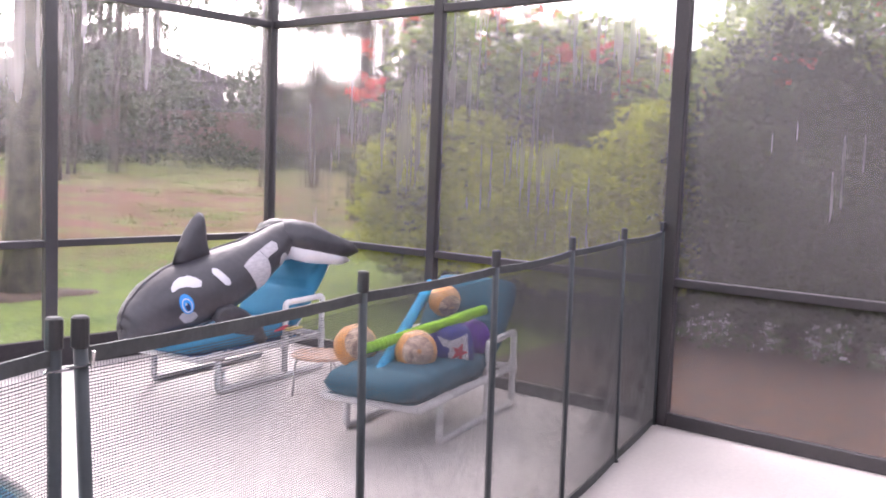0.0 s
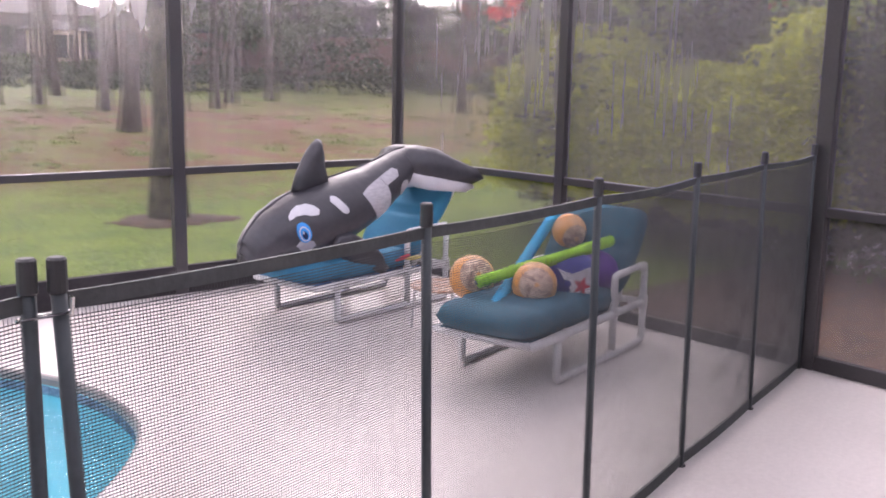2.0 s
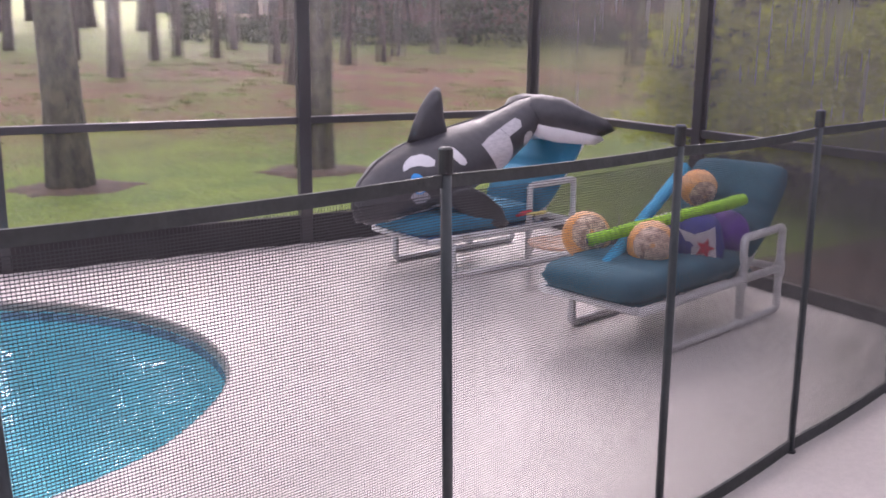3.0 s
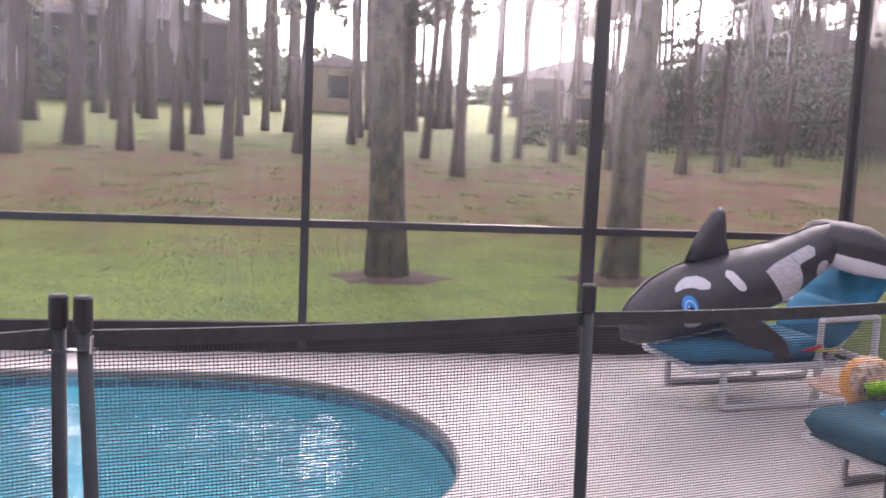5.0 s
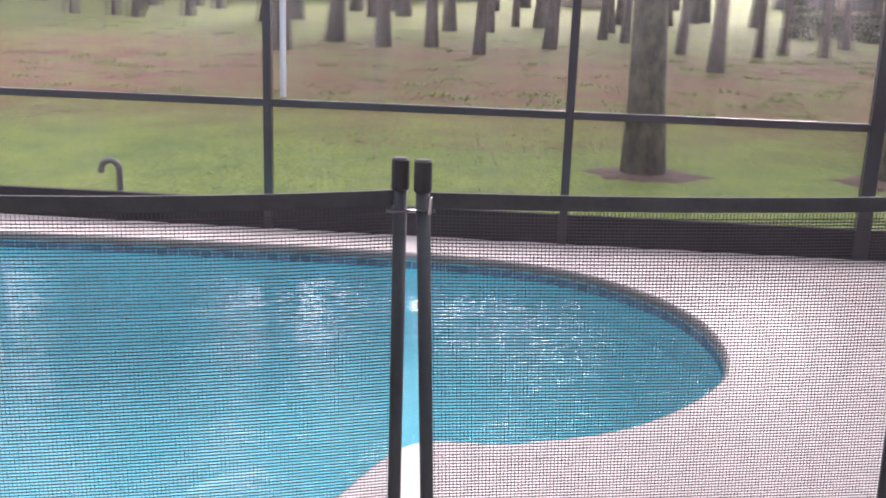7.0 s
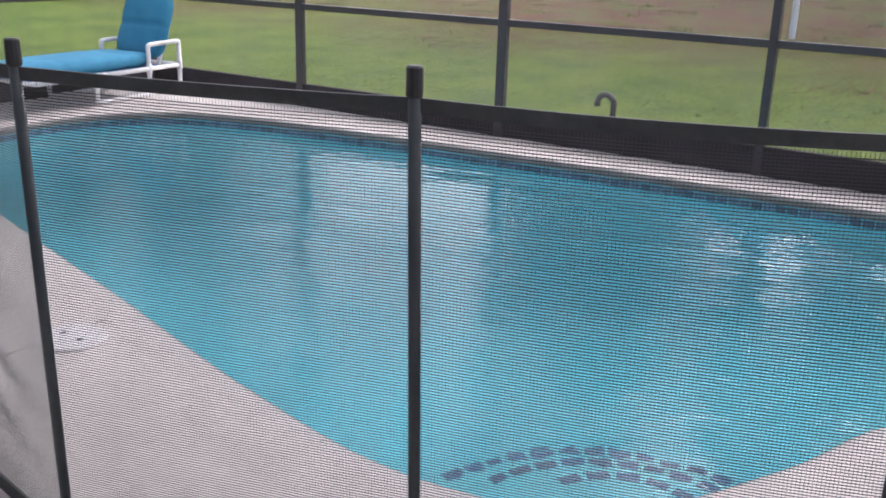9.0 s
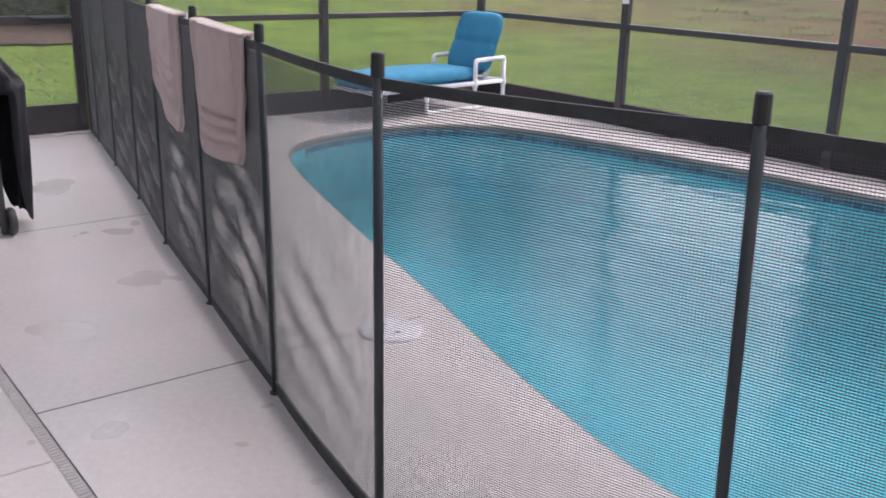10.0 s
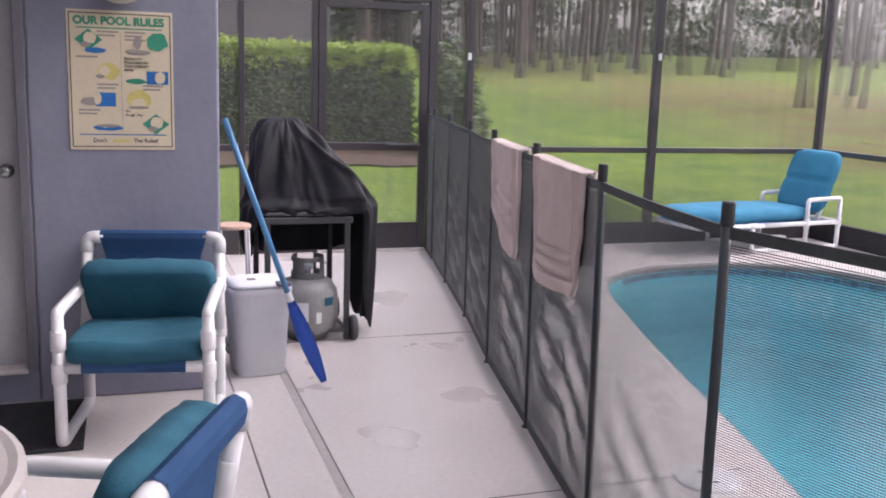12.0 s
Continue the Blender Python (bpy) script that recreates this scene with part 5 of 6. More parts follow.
def lounger(m, over, cushion, label, back_angle=43, back_len=0.62, w=0.58, arm=0.465, shift=0.0):
    """PVC chaise: two side frames with runner, legs and arm; rails, cross bars, sling and a cushion in two pads. x runs from foot to head."""
    e = empty("sun_lounger", m, label, "sun lounger", "sun loungers round the pool")
    rz = 0.25
    for y in (0.0, w):
        pipe(e, "runner", [(0.0, y, rz - 0.03), (0.0, y, PR), (1.04, y, PR), (1.04, y, arm - 0.03)])
        pipe(e, "front_leg_rail", [(-over + 0.06, y, rz), (0.12, y, rz)], bend=0)
        pipe(e, "seat_rail", [(0.12, y, rz), (1.04, y, rz)], bend=0)
        pipe(e, "armrest", [(0.64, y, PR + 0.02), (0.64, y, arm), (1.04, y, arm + 0.01), (1.04, y, arm - 0.06)], bend=0.03)
        fitting(e, (0.0, y, rz), (1, 0, 0), 0.085)
        fitting(e, (1.04, y, rz), (0, 0, 1), 0.085)
        fitting(e, (0.64, y, rz), (0, 0, 1), 0.085)
        fitting(e, (0.64, y, PR), (1, 0, 0), 0.07)
    for x in (-over + 0.06, 0.12, 0.7, 1.04):
        pipe(e, "cross_bar", [(x, 0.02, rz), (x, w - 0.02, rz)], bend=0)
    part("sling", cube((-over + 0.05, 0.03, rz + 0.012), (0.8, w - 0.03, rz + 0.022), 0.003, 1), SLING if cushion is BLUEC else cushion, e)
    L = 0.76 + over + 0.03
    part("seat_cushion", pad(L, w * 1.05, 0.15, 0.22, 26, 16, (-L / 4, L / 4), 1), cushion, e, smooth=True, m=pose(-over - 0.03 + L / 2, w / 2, rz + 0.085, 0, 0, 0))
    a = radians(back_angle)
    mid = Vector((0.74 + shift + math.cos(a) * back_len / 2, w / 2, rz + 0.07 + math.sin(a) * back_len / 2))
    part("back_cushion", pad(back_len, w * 1.02, 0.14, 0.22, 20, 16, (0.0,), 2), cushion, e, smooth=True, m=pose(*mid, 0, -back_angle, 0))
    for y in (0.05, w - 0.05):
        p0 = Vector((0.74 + shift, y, rz + 0.01))
        pipe(e, "back_rail", [p0, p0 + Vector((math.cos(a), 0, math.sin(a))) * (back_len - 0.02)], bend=0)
    return e


def patio_chair(m, label, lift=0.0):
    """PVC dining chair: blue sling, teal seat and back cushions. It faces +x; z 0 at the floor."""
    e = empty("patio_chair", m, label, "patio chair", "chairs round the patio table")
    w = 0.56
    for y in (0.0, w):
        pipe(e, "side_frame", [(0.5, y, 0.535), (0.5, y, PR), (0.0, y, PR + 0.005), (0.0, y, 0.37)], r=0.024)
        pipe(e, "back_post", [(0.02, y, 0.35), (-0.05, y, 0.72)], r=0.024, bend=0)
        pipe(e, "armrest", [(0.5, y, 0.52), (0.5, y, 0.545), (0.45, y, 0.55), (-0.015, y, 0.56)], r=0.024)
        for z in (0.31, 0.44):
            fitting(e, (0.5, y, z), (0, 0, 1), 0.08, 0.03)
        fitting(e, (-0.015, y, 0.56), (-0.07, 0, 0.37), 0.09, 0.03)
        fitting(e, (0.0, y, 0.36), (-0.07, 0, 0.37), 0.09, 0.03)
        part("corner_elbow", bar(rounded([(-0.045, y, 0.68), (-0.058, y, 0.745), (-0.06, y + (0.07 if y == 0 else -0.07), 0.748)], 0.03, 6), 0.0275, 14), PVC, e, smooth=True)
    pipe(e, "top_bar", [(-0.06, 0.04, 0.748), (-0.06, w - 0.04, 0.748)], r=0.023, bend=0)
    pipe(e, "cross_bar", [(0.5, 0.02, 0.33), (0.5, w - 0.02, 0.33)], r=0.023, bend=0)
    pipe(e, "cross_bar", [(0.0, 0.02, 0.33), (0.0, w - 0.02, 0.33)], r=0.023, bend=0)
    bm = bmesh.new()
    prof = [(0.525, 0.315), (0.53, 0.335), (0.52, 0.352), (0.5, 0.36), (0.4, 0.345), (0.3, 0.335), (0.18, 0.335), (0.06, 0.34), (0.015, 0.38), (-0.005, 0.45), (-0.018, 0.53),
            (-0.028, 0.6), (-0.034, 0.68), (-0.032, 0.745), (-0.038, 0.768), (-0.06, 0.779), (-0.083, 0.768), (-0.09, 0.745), (-0.086, 0.715), (-0.06, 0.69)]
    rows = []
    for q in range(9):
        row = []
        for k, (x, z) in enumerate(prof):
            tuck = 0.055 + (0.04 * math.sin(min(1, max(0, (0.75 - z) / 0.4)) * math.pi) if k > 7 else 0.03)
            row.append(bm.verts.new((x, tuck + (w - 2 * tuck) * q / 8, z)))
        rows.append(row)
    for r0, r1 in zip(rows, rows[1:]):
        for k in range(len(prof) - 1):
            bm.faces.new((r0[k], r1[k], r1[k + 1], r0[k + 1]))
    bmesh.ops.solidify(bm, geom=bm.faces[:], thickness=0.003)
    part("sling", bm, SLING, e, "royal blue woven sling")
    part("seat_cushion", pad(0.5, w * 0.97, 0.105, 0.12, 30, 34, (), 3, 0.14, 0.009), TEAL, e, "teal canvas seat cushion", smooth=True, m=pose(0.29, w / 2, 0.385, 0, -2, 0))
    part("back_cushion", pad(0.30, w * 0.9 if lift else w * 0.97, 0.10 if lift else 0.125, 0.08 if lift else 0.16, 26, 36, (), 4, 0.11 if lift else 0.13, 0.007, 0.0 if lift else 0.14), TEAL, e, "teal canvas back cushion", smooth=True, m=pose(0.026 if lift else 0.085, w / 2, 0.535 + lift, 0, -100 if lift else -66, 0))
    return e


# ---- orca float ----
SPINE = [(2.12, .40, .01), (2.135, .40, .06), (2.18, .42, .115), (2.26, .47, .165), (2.38, .535, .208), (2.53, .59, .232), (2.70, .64, .235), (2.87, .70, .22), (3.03, .765, .195), (3.18, .845, .165), (3.32, .935, .13), (3.43, .995, .09)]
OY = 4.63


def orca_at(s, th):
    """A point on the float's skin: s along the spine 0..1, th around it in degrees (0 faces the pool's near side, 90 up)."""
    f = s * (len(SPINE) - 1)
    i = min(int(f), len(SPINE) - 2)
    u = f - i
    k = [SPINE[max(i - 1, 0)], SPINE[i], SPINE[i + 1], SPINE[min(i + 2, len(SPINE) - 1)]]
    v = [0.5 * (2 * b + (c - a) * u + (2 * a - 5 * b + 4 * c - d) * u * u + (3 * b - a - 3 * c + d) * u ** 3) for a, b, c, d in zip(*k)]
    a = radians(th)
    t = Vector((k[2][0] - k[1][0], 0, k[2][1] - k[1][1])).normalized()
    n = Vector((-t.z, 0, t.x))
    r = max(v[2], 0.004)
    return Vector((v[0], OY, v[1])) + Vector((0, -1, 0)) * math.cos(a) * r * 1.02 + n * math.sin(a) * r * (1.0 if math.sin(a) > 0 else 0.85)


def orca_patch(parent, name, outline, material, label="", lift=0.004):
    """A printed patch laid on the float: outline in (s, th)."""
    bm = bmesh.new()
    cs = sum(p[0] for p in outline) / len(outline), sum(p[1] for p in outline) / len(outline)
    outline = [(a[0] + (b[0] - a[0]) * k / 4, a[1] + (b[1] - a[1]) * k / 4) for a, b in zip(outline, outline[1:] + outline[:1]) for k in range(4)]
    def lifted(s, th):
        p = orca_at(s, th)
        axis = orca_at(s, th + 180)
        return p + (p - axis).normalized() * lift
    rings = []
    for q in (1.0, 0.85, 0.7, 0.55, 0.4, 0.25, 0.12):
        rings.append([bm.verts.new(lifted(cs[0] + (s - cs[0]) * q, cs[1] + (th - cs[1]) * q)) for s, th in outline])
    mid = bm.verts.new(lifted(*cs))
    n = len(outline)
    for a, b in zip(rings, rings[1:]):
        for i in range(n):
            bm.faces.new((a[i], a[(i + 1) % n], b[(i + 1) % n], b[i]))
    for i in range(n):
        bm.faces.new((rings[-1][i], rings[-1][(i + 1) % n], mid))
    return part(name, bm, material, parent, label, smooth=True)


def ellipse(cs, ct, rs, rt, n=20, tilt=0.0):
    out = []
    for k in range(n):
        a = 2 * math.pi * k / n
        x, y = math.cos(a), math.sin(a)
        out.append((cs + rs * (x * math.cos(tilt) - y * math.sin(tilt)), ct + rt * (x * math.sin(tilt) + y * math.cos(tilt))))
    return out


def flat_fin(outline, thick, m=None, slim=0.0):
    """A puffed flat fin from an outline in the x-z plane."""
    bm = bmesh.new()
    cx, cz = sum(p[0] for p in outline) / len(outline), sum(p[1] for p in outline) / len(outline)
    far = max(x for x, z in outline) - cx
    n = len(outline)
    edge = [bm.verts.new((x, 0, z)) for x, z in outline]
    for side in (1, -1):
        prev = edge
        for q, h in ((0.82, 0.7), (0.5, 0.95)):
            cur = [bm.verts.new((cx + (x - cx) * q, side * thick / 2 * h * (1 - slim * max(0, (x - cx) / far)), cz + (z - cz) * q)) for x, z in outline]
            for i in range(n):
                f = (prev[i], prev[(i + 1) % n], cur[(i + 1) % n], cur[i])
                bm.faces.new(f if side == -1 else f[::-1])
            prev = cur
        mid = bm.verts.new((cx, side * thick / 2, cz))
        for i in range(n):
            f = (prev[i], prev[(i + 1) % n], mid)
            bm.faces.new(f if side == -1 else f[::-1])
    if m is not None:
        bm.transform(m)
    return bm


def build_orca():
    e = empty("orca_float", label="black and white inflatable orca pool float lying on a lounger", category="pool float")
    bm = bmesh.new()
    ns, nt = 56, 32
    g = [[bm.verts.new(orca_at(i / ns, 360 * j / nt)) for j in range(nt)] for i in range(ns + 1)]
    for i in range(ns):
        for j in range(nt):
            bm.faces.new((g[i][j], g[i][(j + 1) % nt], g[i + 1][(j + 1) % nt], g[i + 1][j]))
    bm.faces.new(g[0]); bm.faces.new(g[-1][::-1])
    bmesh.ops.recalc_face_normals(bm, faces=bm.faces)
    for v in bm.verts:
        v.co += Vector((0, 0, 1)) * 0.004 * noise.noise(v.co * 14)
    part("body", bm, WHALEB, e, smooth=True)
    bm = bmesh.new()
    tube(bm, [orca_at(0.02 + 0.96 * k / 40, 90) + Vector((0, 0, 0.002)) for k in range(41)], 0.005, 6)
    part("seam", bm, WHALEB, e)
    fin = [(2.46, .82), (2.50, .93), (2.55, 1.03), (2.61, 1.115), (2.65, 1.148), (2.685, 1.135), (2.70, 1.06), (2.71, .96), (2.74, .85), (2.6, .80)]
    part("dorsal_fin", flat_fin(fin, 0.10, Matrix.Translation((0, OY - 0.02, 0))), WHALEB, e, smooth=True)
    # pectoral fins
    pec = [(0, 0), (0.10, 0.03), (0.25, -0.01), (0.41, -0.09), (0.50, -0.18), (0.47, -0.23), (0.3, -0.2), (0.12, -0.16), (-0.03, -0.08)]
    part("flipper", flat_fin(pec, 0.07, pose(2.66, OY - 0.225, 0.56, 8, 10, 4)), WHALEB, e, smooth=True)
    part("flipper", flat_fin(pec, 0.07, pose(2.66, OY + 0.225, 0.56, -8, 10, -4)), WHALEB, e, smooth=True)
    # tail flukes: black above, white below
    lobe = [(-0.08, -0.08), (0.0, -0.15), (0.12, -0.2), (0.28, -0.18), (0.44, -0.055), (0.585, 0.04), (0.46, 0.085), (0.32, 0.11), (0.18, 0.13), (-0.02, 0.11)]
    for sgn, rz in ((1, -28), (-1, 42)):
        m = pose(3.34, OY, 0.985, 0, 12, rz) @ pose(0, 0, 0, 90 if sgn > 0 else 90, 0, 0)
        part("fluke", flat_fin(lobe, 0.25, m, 0.4), WHALEB, e, smooth=True)
        low = [(x * 0.83 + 0.03, z * 0.9) for x, z in lobe]
        part("fluke_underside", flat_fin(low, 0.17, Matrix.Translation((0.0, 0, -0.078)) @ m, 0.25), WHITEV, e, "white underside", smooth=True)
    # prints on the side that faces the pool
    orca_patch(e, "brow_patch", [(.378, 38), (.385, 45), (.405, 51), (.43, 54), (.455, 50), (.475, 41), (.485, 32), (.475, 25), (.455, 27), (.435, 34), (.405, 38), (.388, 37)], WHITEV, "white brow print")
    orca_patch(e, "stripe_patch", [(.533, 37), (.54, 43), (.552, 45), (.565, 40), (.583, 17), (.582, 11), (.572, 9), (.56, 12), (.537, 32)], WHITEV, "white stripe print")
    orca_patch(e, "saddle_patch", [(.66, 26), (.70, 33), (.762, 37), (.774, 12), (.77, -10), (.762, -30), (.745, -50), (.70, -56), (.69, -30), (.675, -3)], SADDLE, "grey-white saddle print")
    orca_patch(e, "saddle_tab", [(.7635, 37), (.80, 39), (.84, 39), (.852, 27), (.84, 13), (.79, 14), (.775, 13)], SADDLE, "grey-white saddle print")
    orca_patch(e, "oval_patch", [(.85, -6), (.868, -14), (.872, -30), (.86, -46), (.835, -50), (.82, -40), (.822, -22), (.832, -10)], SADDLE, "pale oval print")
    orca_patch(e, "cheek_patch", [(.358, -6), (.375, 0), (.40, 0), (.425, -10), (.432, -20), (.41, -28), (.38, -24)], GREYV, "grey cheek print")
    orca_patch(e, "belly_patch", [(.25, -46), (.35, -50), (.47, -46), (.6, -50), (.6, -100), (.4, -100), (.25, -100)], WHITEV, "white belly print")
    ey = orca_patch(e, "eye", ellipse(.403, 10, .025, 17, 22), EYEB, "bright blue eye print", 0.006)
    orca_patch(ey, "eye_white", ellipse(.402, 8, .0185, 12, 20), WHITEV, "", 0.009)
    orca_patch(ey, "iris", ellipse(.402, 8, .015, 10, 20), EYEB, "", 0.011)
    orca_patch(ey, "pupil", ellipse(.401, 6, .009, 6.5, 16), EYEK, "", 0.013)
    orca_patch(ey, "glint", ellipse(.398, 11, .003, 2.2, 10), WHITEV, "", 0.015)


# ---- balls, noodles and toys on the near lounger ----
def ball(name, p, r, material, label, panel=None, rot=(0, 0, 0)):
    bm = bmesh.new()
    bmesh.ops.create_uvsphere(bm, u_segments=28, v_segments=18, radius=r)
    ob = empty(name, pose(*p, *rot), label, "ball", "balls on the lounger")
    part("skin", bm, material, ob, smooth=True)
    if panel is not None:
        bm = bmesh.new()
        rings = []
        for i in range(7):
            th = radians(6 + 42 * i / 6)
            rings.append([bm.verts.new((r * 1.006 * math.sin(th) * math.cos(a), r * 1.006 * math.sin(th) * math.sin(a), r * 1.006 * math.cos(th))) for a in (2 * math.pi * q / 22 for q in range(22))])
        for u, v in zip(rings, rings[1:]):
            for q in range(22):
                bm.faces.new((u[q], v[q], v[(q + 1) % 22], u[(q + 1) % 22]))
        part("printed_panel", bm, panel, ob, "cream printed panel", smooth=True)
    return ob


def ribbed(pts, r):
    """A foam noodle: the line resampled finely, with shallow ridges round it."""
    pts = [Vector(p) for p in pts]
    line = []
    for a, b in zip(pts, pts[1:]):
        k = max(1, round((b - a).length / 0.0065))
        line += [a.lerp(b, q / k) for q in range(k)]
    line.append(pts[-1])
    return bar(line, [r * (1.0 if (q // 2) % 2 else 0.9) for q in range(len(line))], 14)


def build_toys():
    ball("play_ball", (2.85, 3.36, 0.447), 0.127, ORANGE, "orange play ball with a cream printed panel", CREAM, (70, 0, -25))
    ball("play_ball", (2.96, 2.99, 0.46), 0.12, ORANGE, "orange play ball with a cream printed panel", CREAM, (80, 0, -40))
    ball("play_ball", (3.52, 3.26, 0.665), 0.1, ORANGE, "orange play ball resting against the cushion", CREAM, (110, 0, -20))
    ball("beach_ball", (3.5, 3.02, 0.465), 0.118, PURPLE, "plain purple ball on the teal cushion")
    g = part("pool_noodle", ribbed(rounded([(2.71, 3.17, 0.47), (2.97, 3.04, 0.55), (3.27, 2.96, 0.61), (3.58, 3.0, 0.635)], 0.15, 6), 0.0325), NOODG)
    tagged(g, "lime green foam pool noodle lying across the balls", "pool noodle", "pool noodles")
    part("bore", bar([(2.702, 3.174, 0.467), (2.712, 3.169, 0.4705)], 0.011, 10), EYEK, g)
    b = part("pool_noodle", ribbed([(2.70, 3.03, 0.362), (3.03, 3.18, 0.505), (3.59, 3.44, 0.745)], 0.0325), NOODB)
    tagged(b, "blue foam pool noodle leaning on the cushion", "pool noodle", "pool noodles")
    part("bore", bar([(2.692, 3.026, 0.358), (2.702, 3.031, 0.363)], 0.011, 10), EYEK, b)
    # folded swim ring
    e = empty("swim_ring", pose(3.24, 2.98, 0.45, 0, 0, -35), "half-inflated navy and white swim ring with a red flower print", "swim ring")
    bm = pad(0.30, 0.20, 0.26, 0.4, 14, 12, (), 7)
    for v in bm.verts:
        v.co += Vector((noise.noise(v.co * 9), noise.noise(v.co * 9 + Vector((5, 0, 0))), noise.noise(v.co * 9 + Vector((0, 7, 0))))) * 0.03
    part("skin", bm, FLAGB, e, smooth=True)
    def sheet(pts, material, nm, y):
        bm = bmesh.new()
        vs = [bm.verts.new((x, y + 0.25 * x * x, z)) for x, z in pts]
        top = bm.faces.new(vs)
        ex = bmesh.ops.extrude_face_region(bm, geom=[top])
        for v in ex["geom"]:
            if isinstance(v, bmesh.types.BMVert):
                v.co.y += 0.006
        bmesh.ops.recalc_face_normals(bm, faces=bm.faces)
        part(nm, bm, material, e)
    sheet([(-0.10, 0.085), (-0.02, 0.055), (0.075, 0.095), (0.09, -0.06), (0.06, -0.13), (-0.045, -0.11), (-0.03, -0.03)], WHITEV, "white_print", -0.108)
    sheet([(0.03 + (0.05 if k % 2 == 0 else 0.022) * math.cos(k * math.pi / 5), -0.01 + (0.055 if k % 2 == 0 else 0.024) * math.sin(k * math.pi / 5)) for k in range(10)], REDV, "flower_print", -0.118)
    # small toys on the orca's lounger
    for p, c, m, nm in (((3.2, 4.42, 0.36), REDV, (20, 80, 30), "pink dive stick toy"), ((3.28, 4.4, 0.355), INKY, (0, 85, -20), "yellow dive stick toy")):
        t = part("dive_toy", bar([(0, 0, -0.07), (0, 0, -0.02), (0, 0, 0.05), (0, 0, 0.07)], [0.006, 0.014, 0.012, 0.005], 10), c, smooth=True, m=pose(*p, *m))
        tagged(t, nm + " on the blue cushion", "dive toy", "dive toys")


def side_table():
    e = empty("side_table", pose(3.11, 3.93, 0), "small round table with a coral patterned top and thin legs", "side table")
    bm = lathe([(0.16, 0.255), (0.185, 0.262), (0.19, 0.272), (0.18, 0.28), (0.10, 0.283), (0.01, 0.283)], 28)
    part("tabletop", bm, CORAL, e)
    for k in range(3):
        a = 2.1 * k + 0.4
        part("leg", bar(rounded([(0.09 * math.cos(a), 0.09 * math.sin(a), 0.25), (0.16 * math.cos(a), 0.16 * math.sin(a), 0.24), (0.175 * math.cos(a), 0.175 * math.sin(a), 0.0)], 0.03), 0.007, 8), PVC, e)


# ---- patio: table, mat, grill corner ----
def patio_table():
    e = empty("patio_table", pose(-1.9, -1.43, 0), "round patio table with a beige rimmed top", "patio table")
    part("tabletop", lathe([(0.47, 0.685), (0.51, 0.688), (0.525, 0.70), (0.523, 0.715), (0.508, 0.722), (0.49, 0.716), (0.2, 0.715), (0.01, 0.715)], 48), TABLETOP, e, smooth=False)
    for k in range(4):
        a = math.pi / 4 + k * math.pi / 2
        pipe(e, "leg", [(0.36 * math.cos(a), 0.36 * math.sin(a), 0.684), (0.36 * math.cos(a), 0.36 * math.sin(a), 0.0)], bend=0)
    bm = bmesh.new()
    tube(bm, [(0.36 * math.cos(t), 0.36 * math.sin(t), 0.66) for t in (2 * math.pi * k / 24 for k in range(25))], 0.018, 8)
    part("apron_ring", bm, PVC, e)


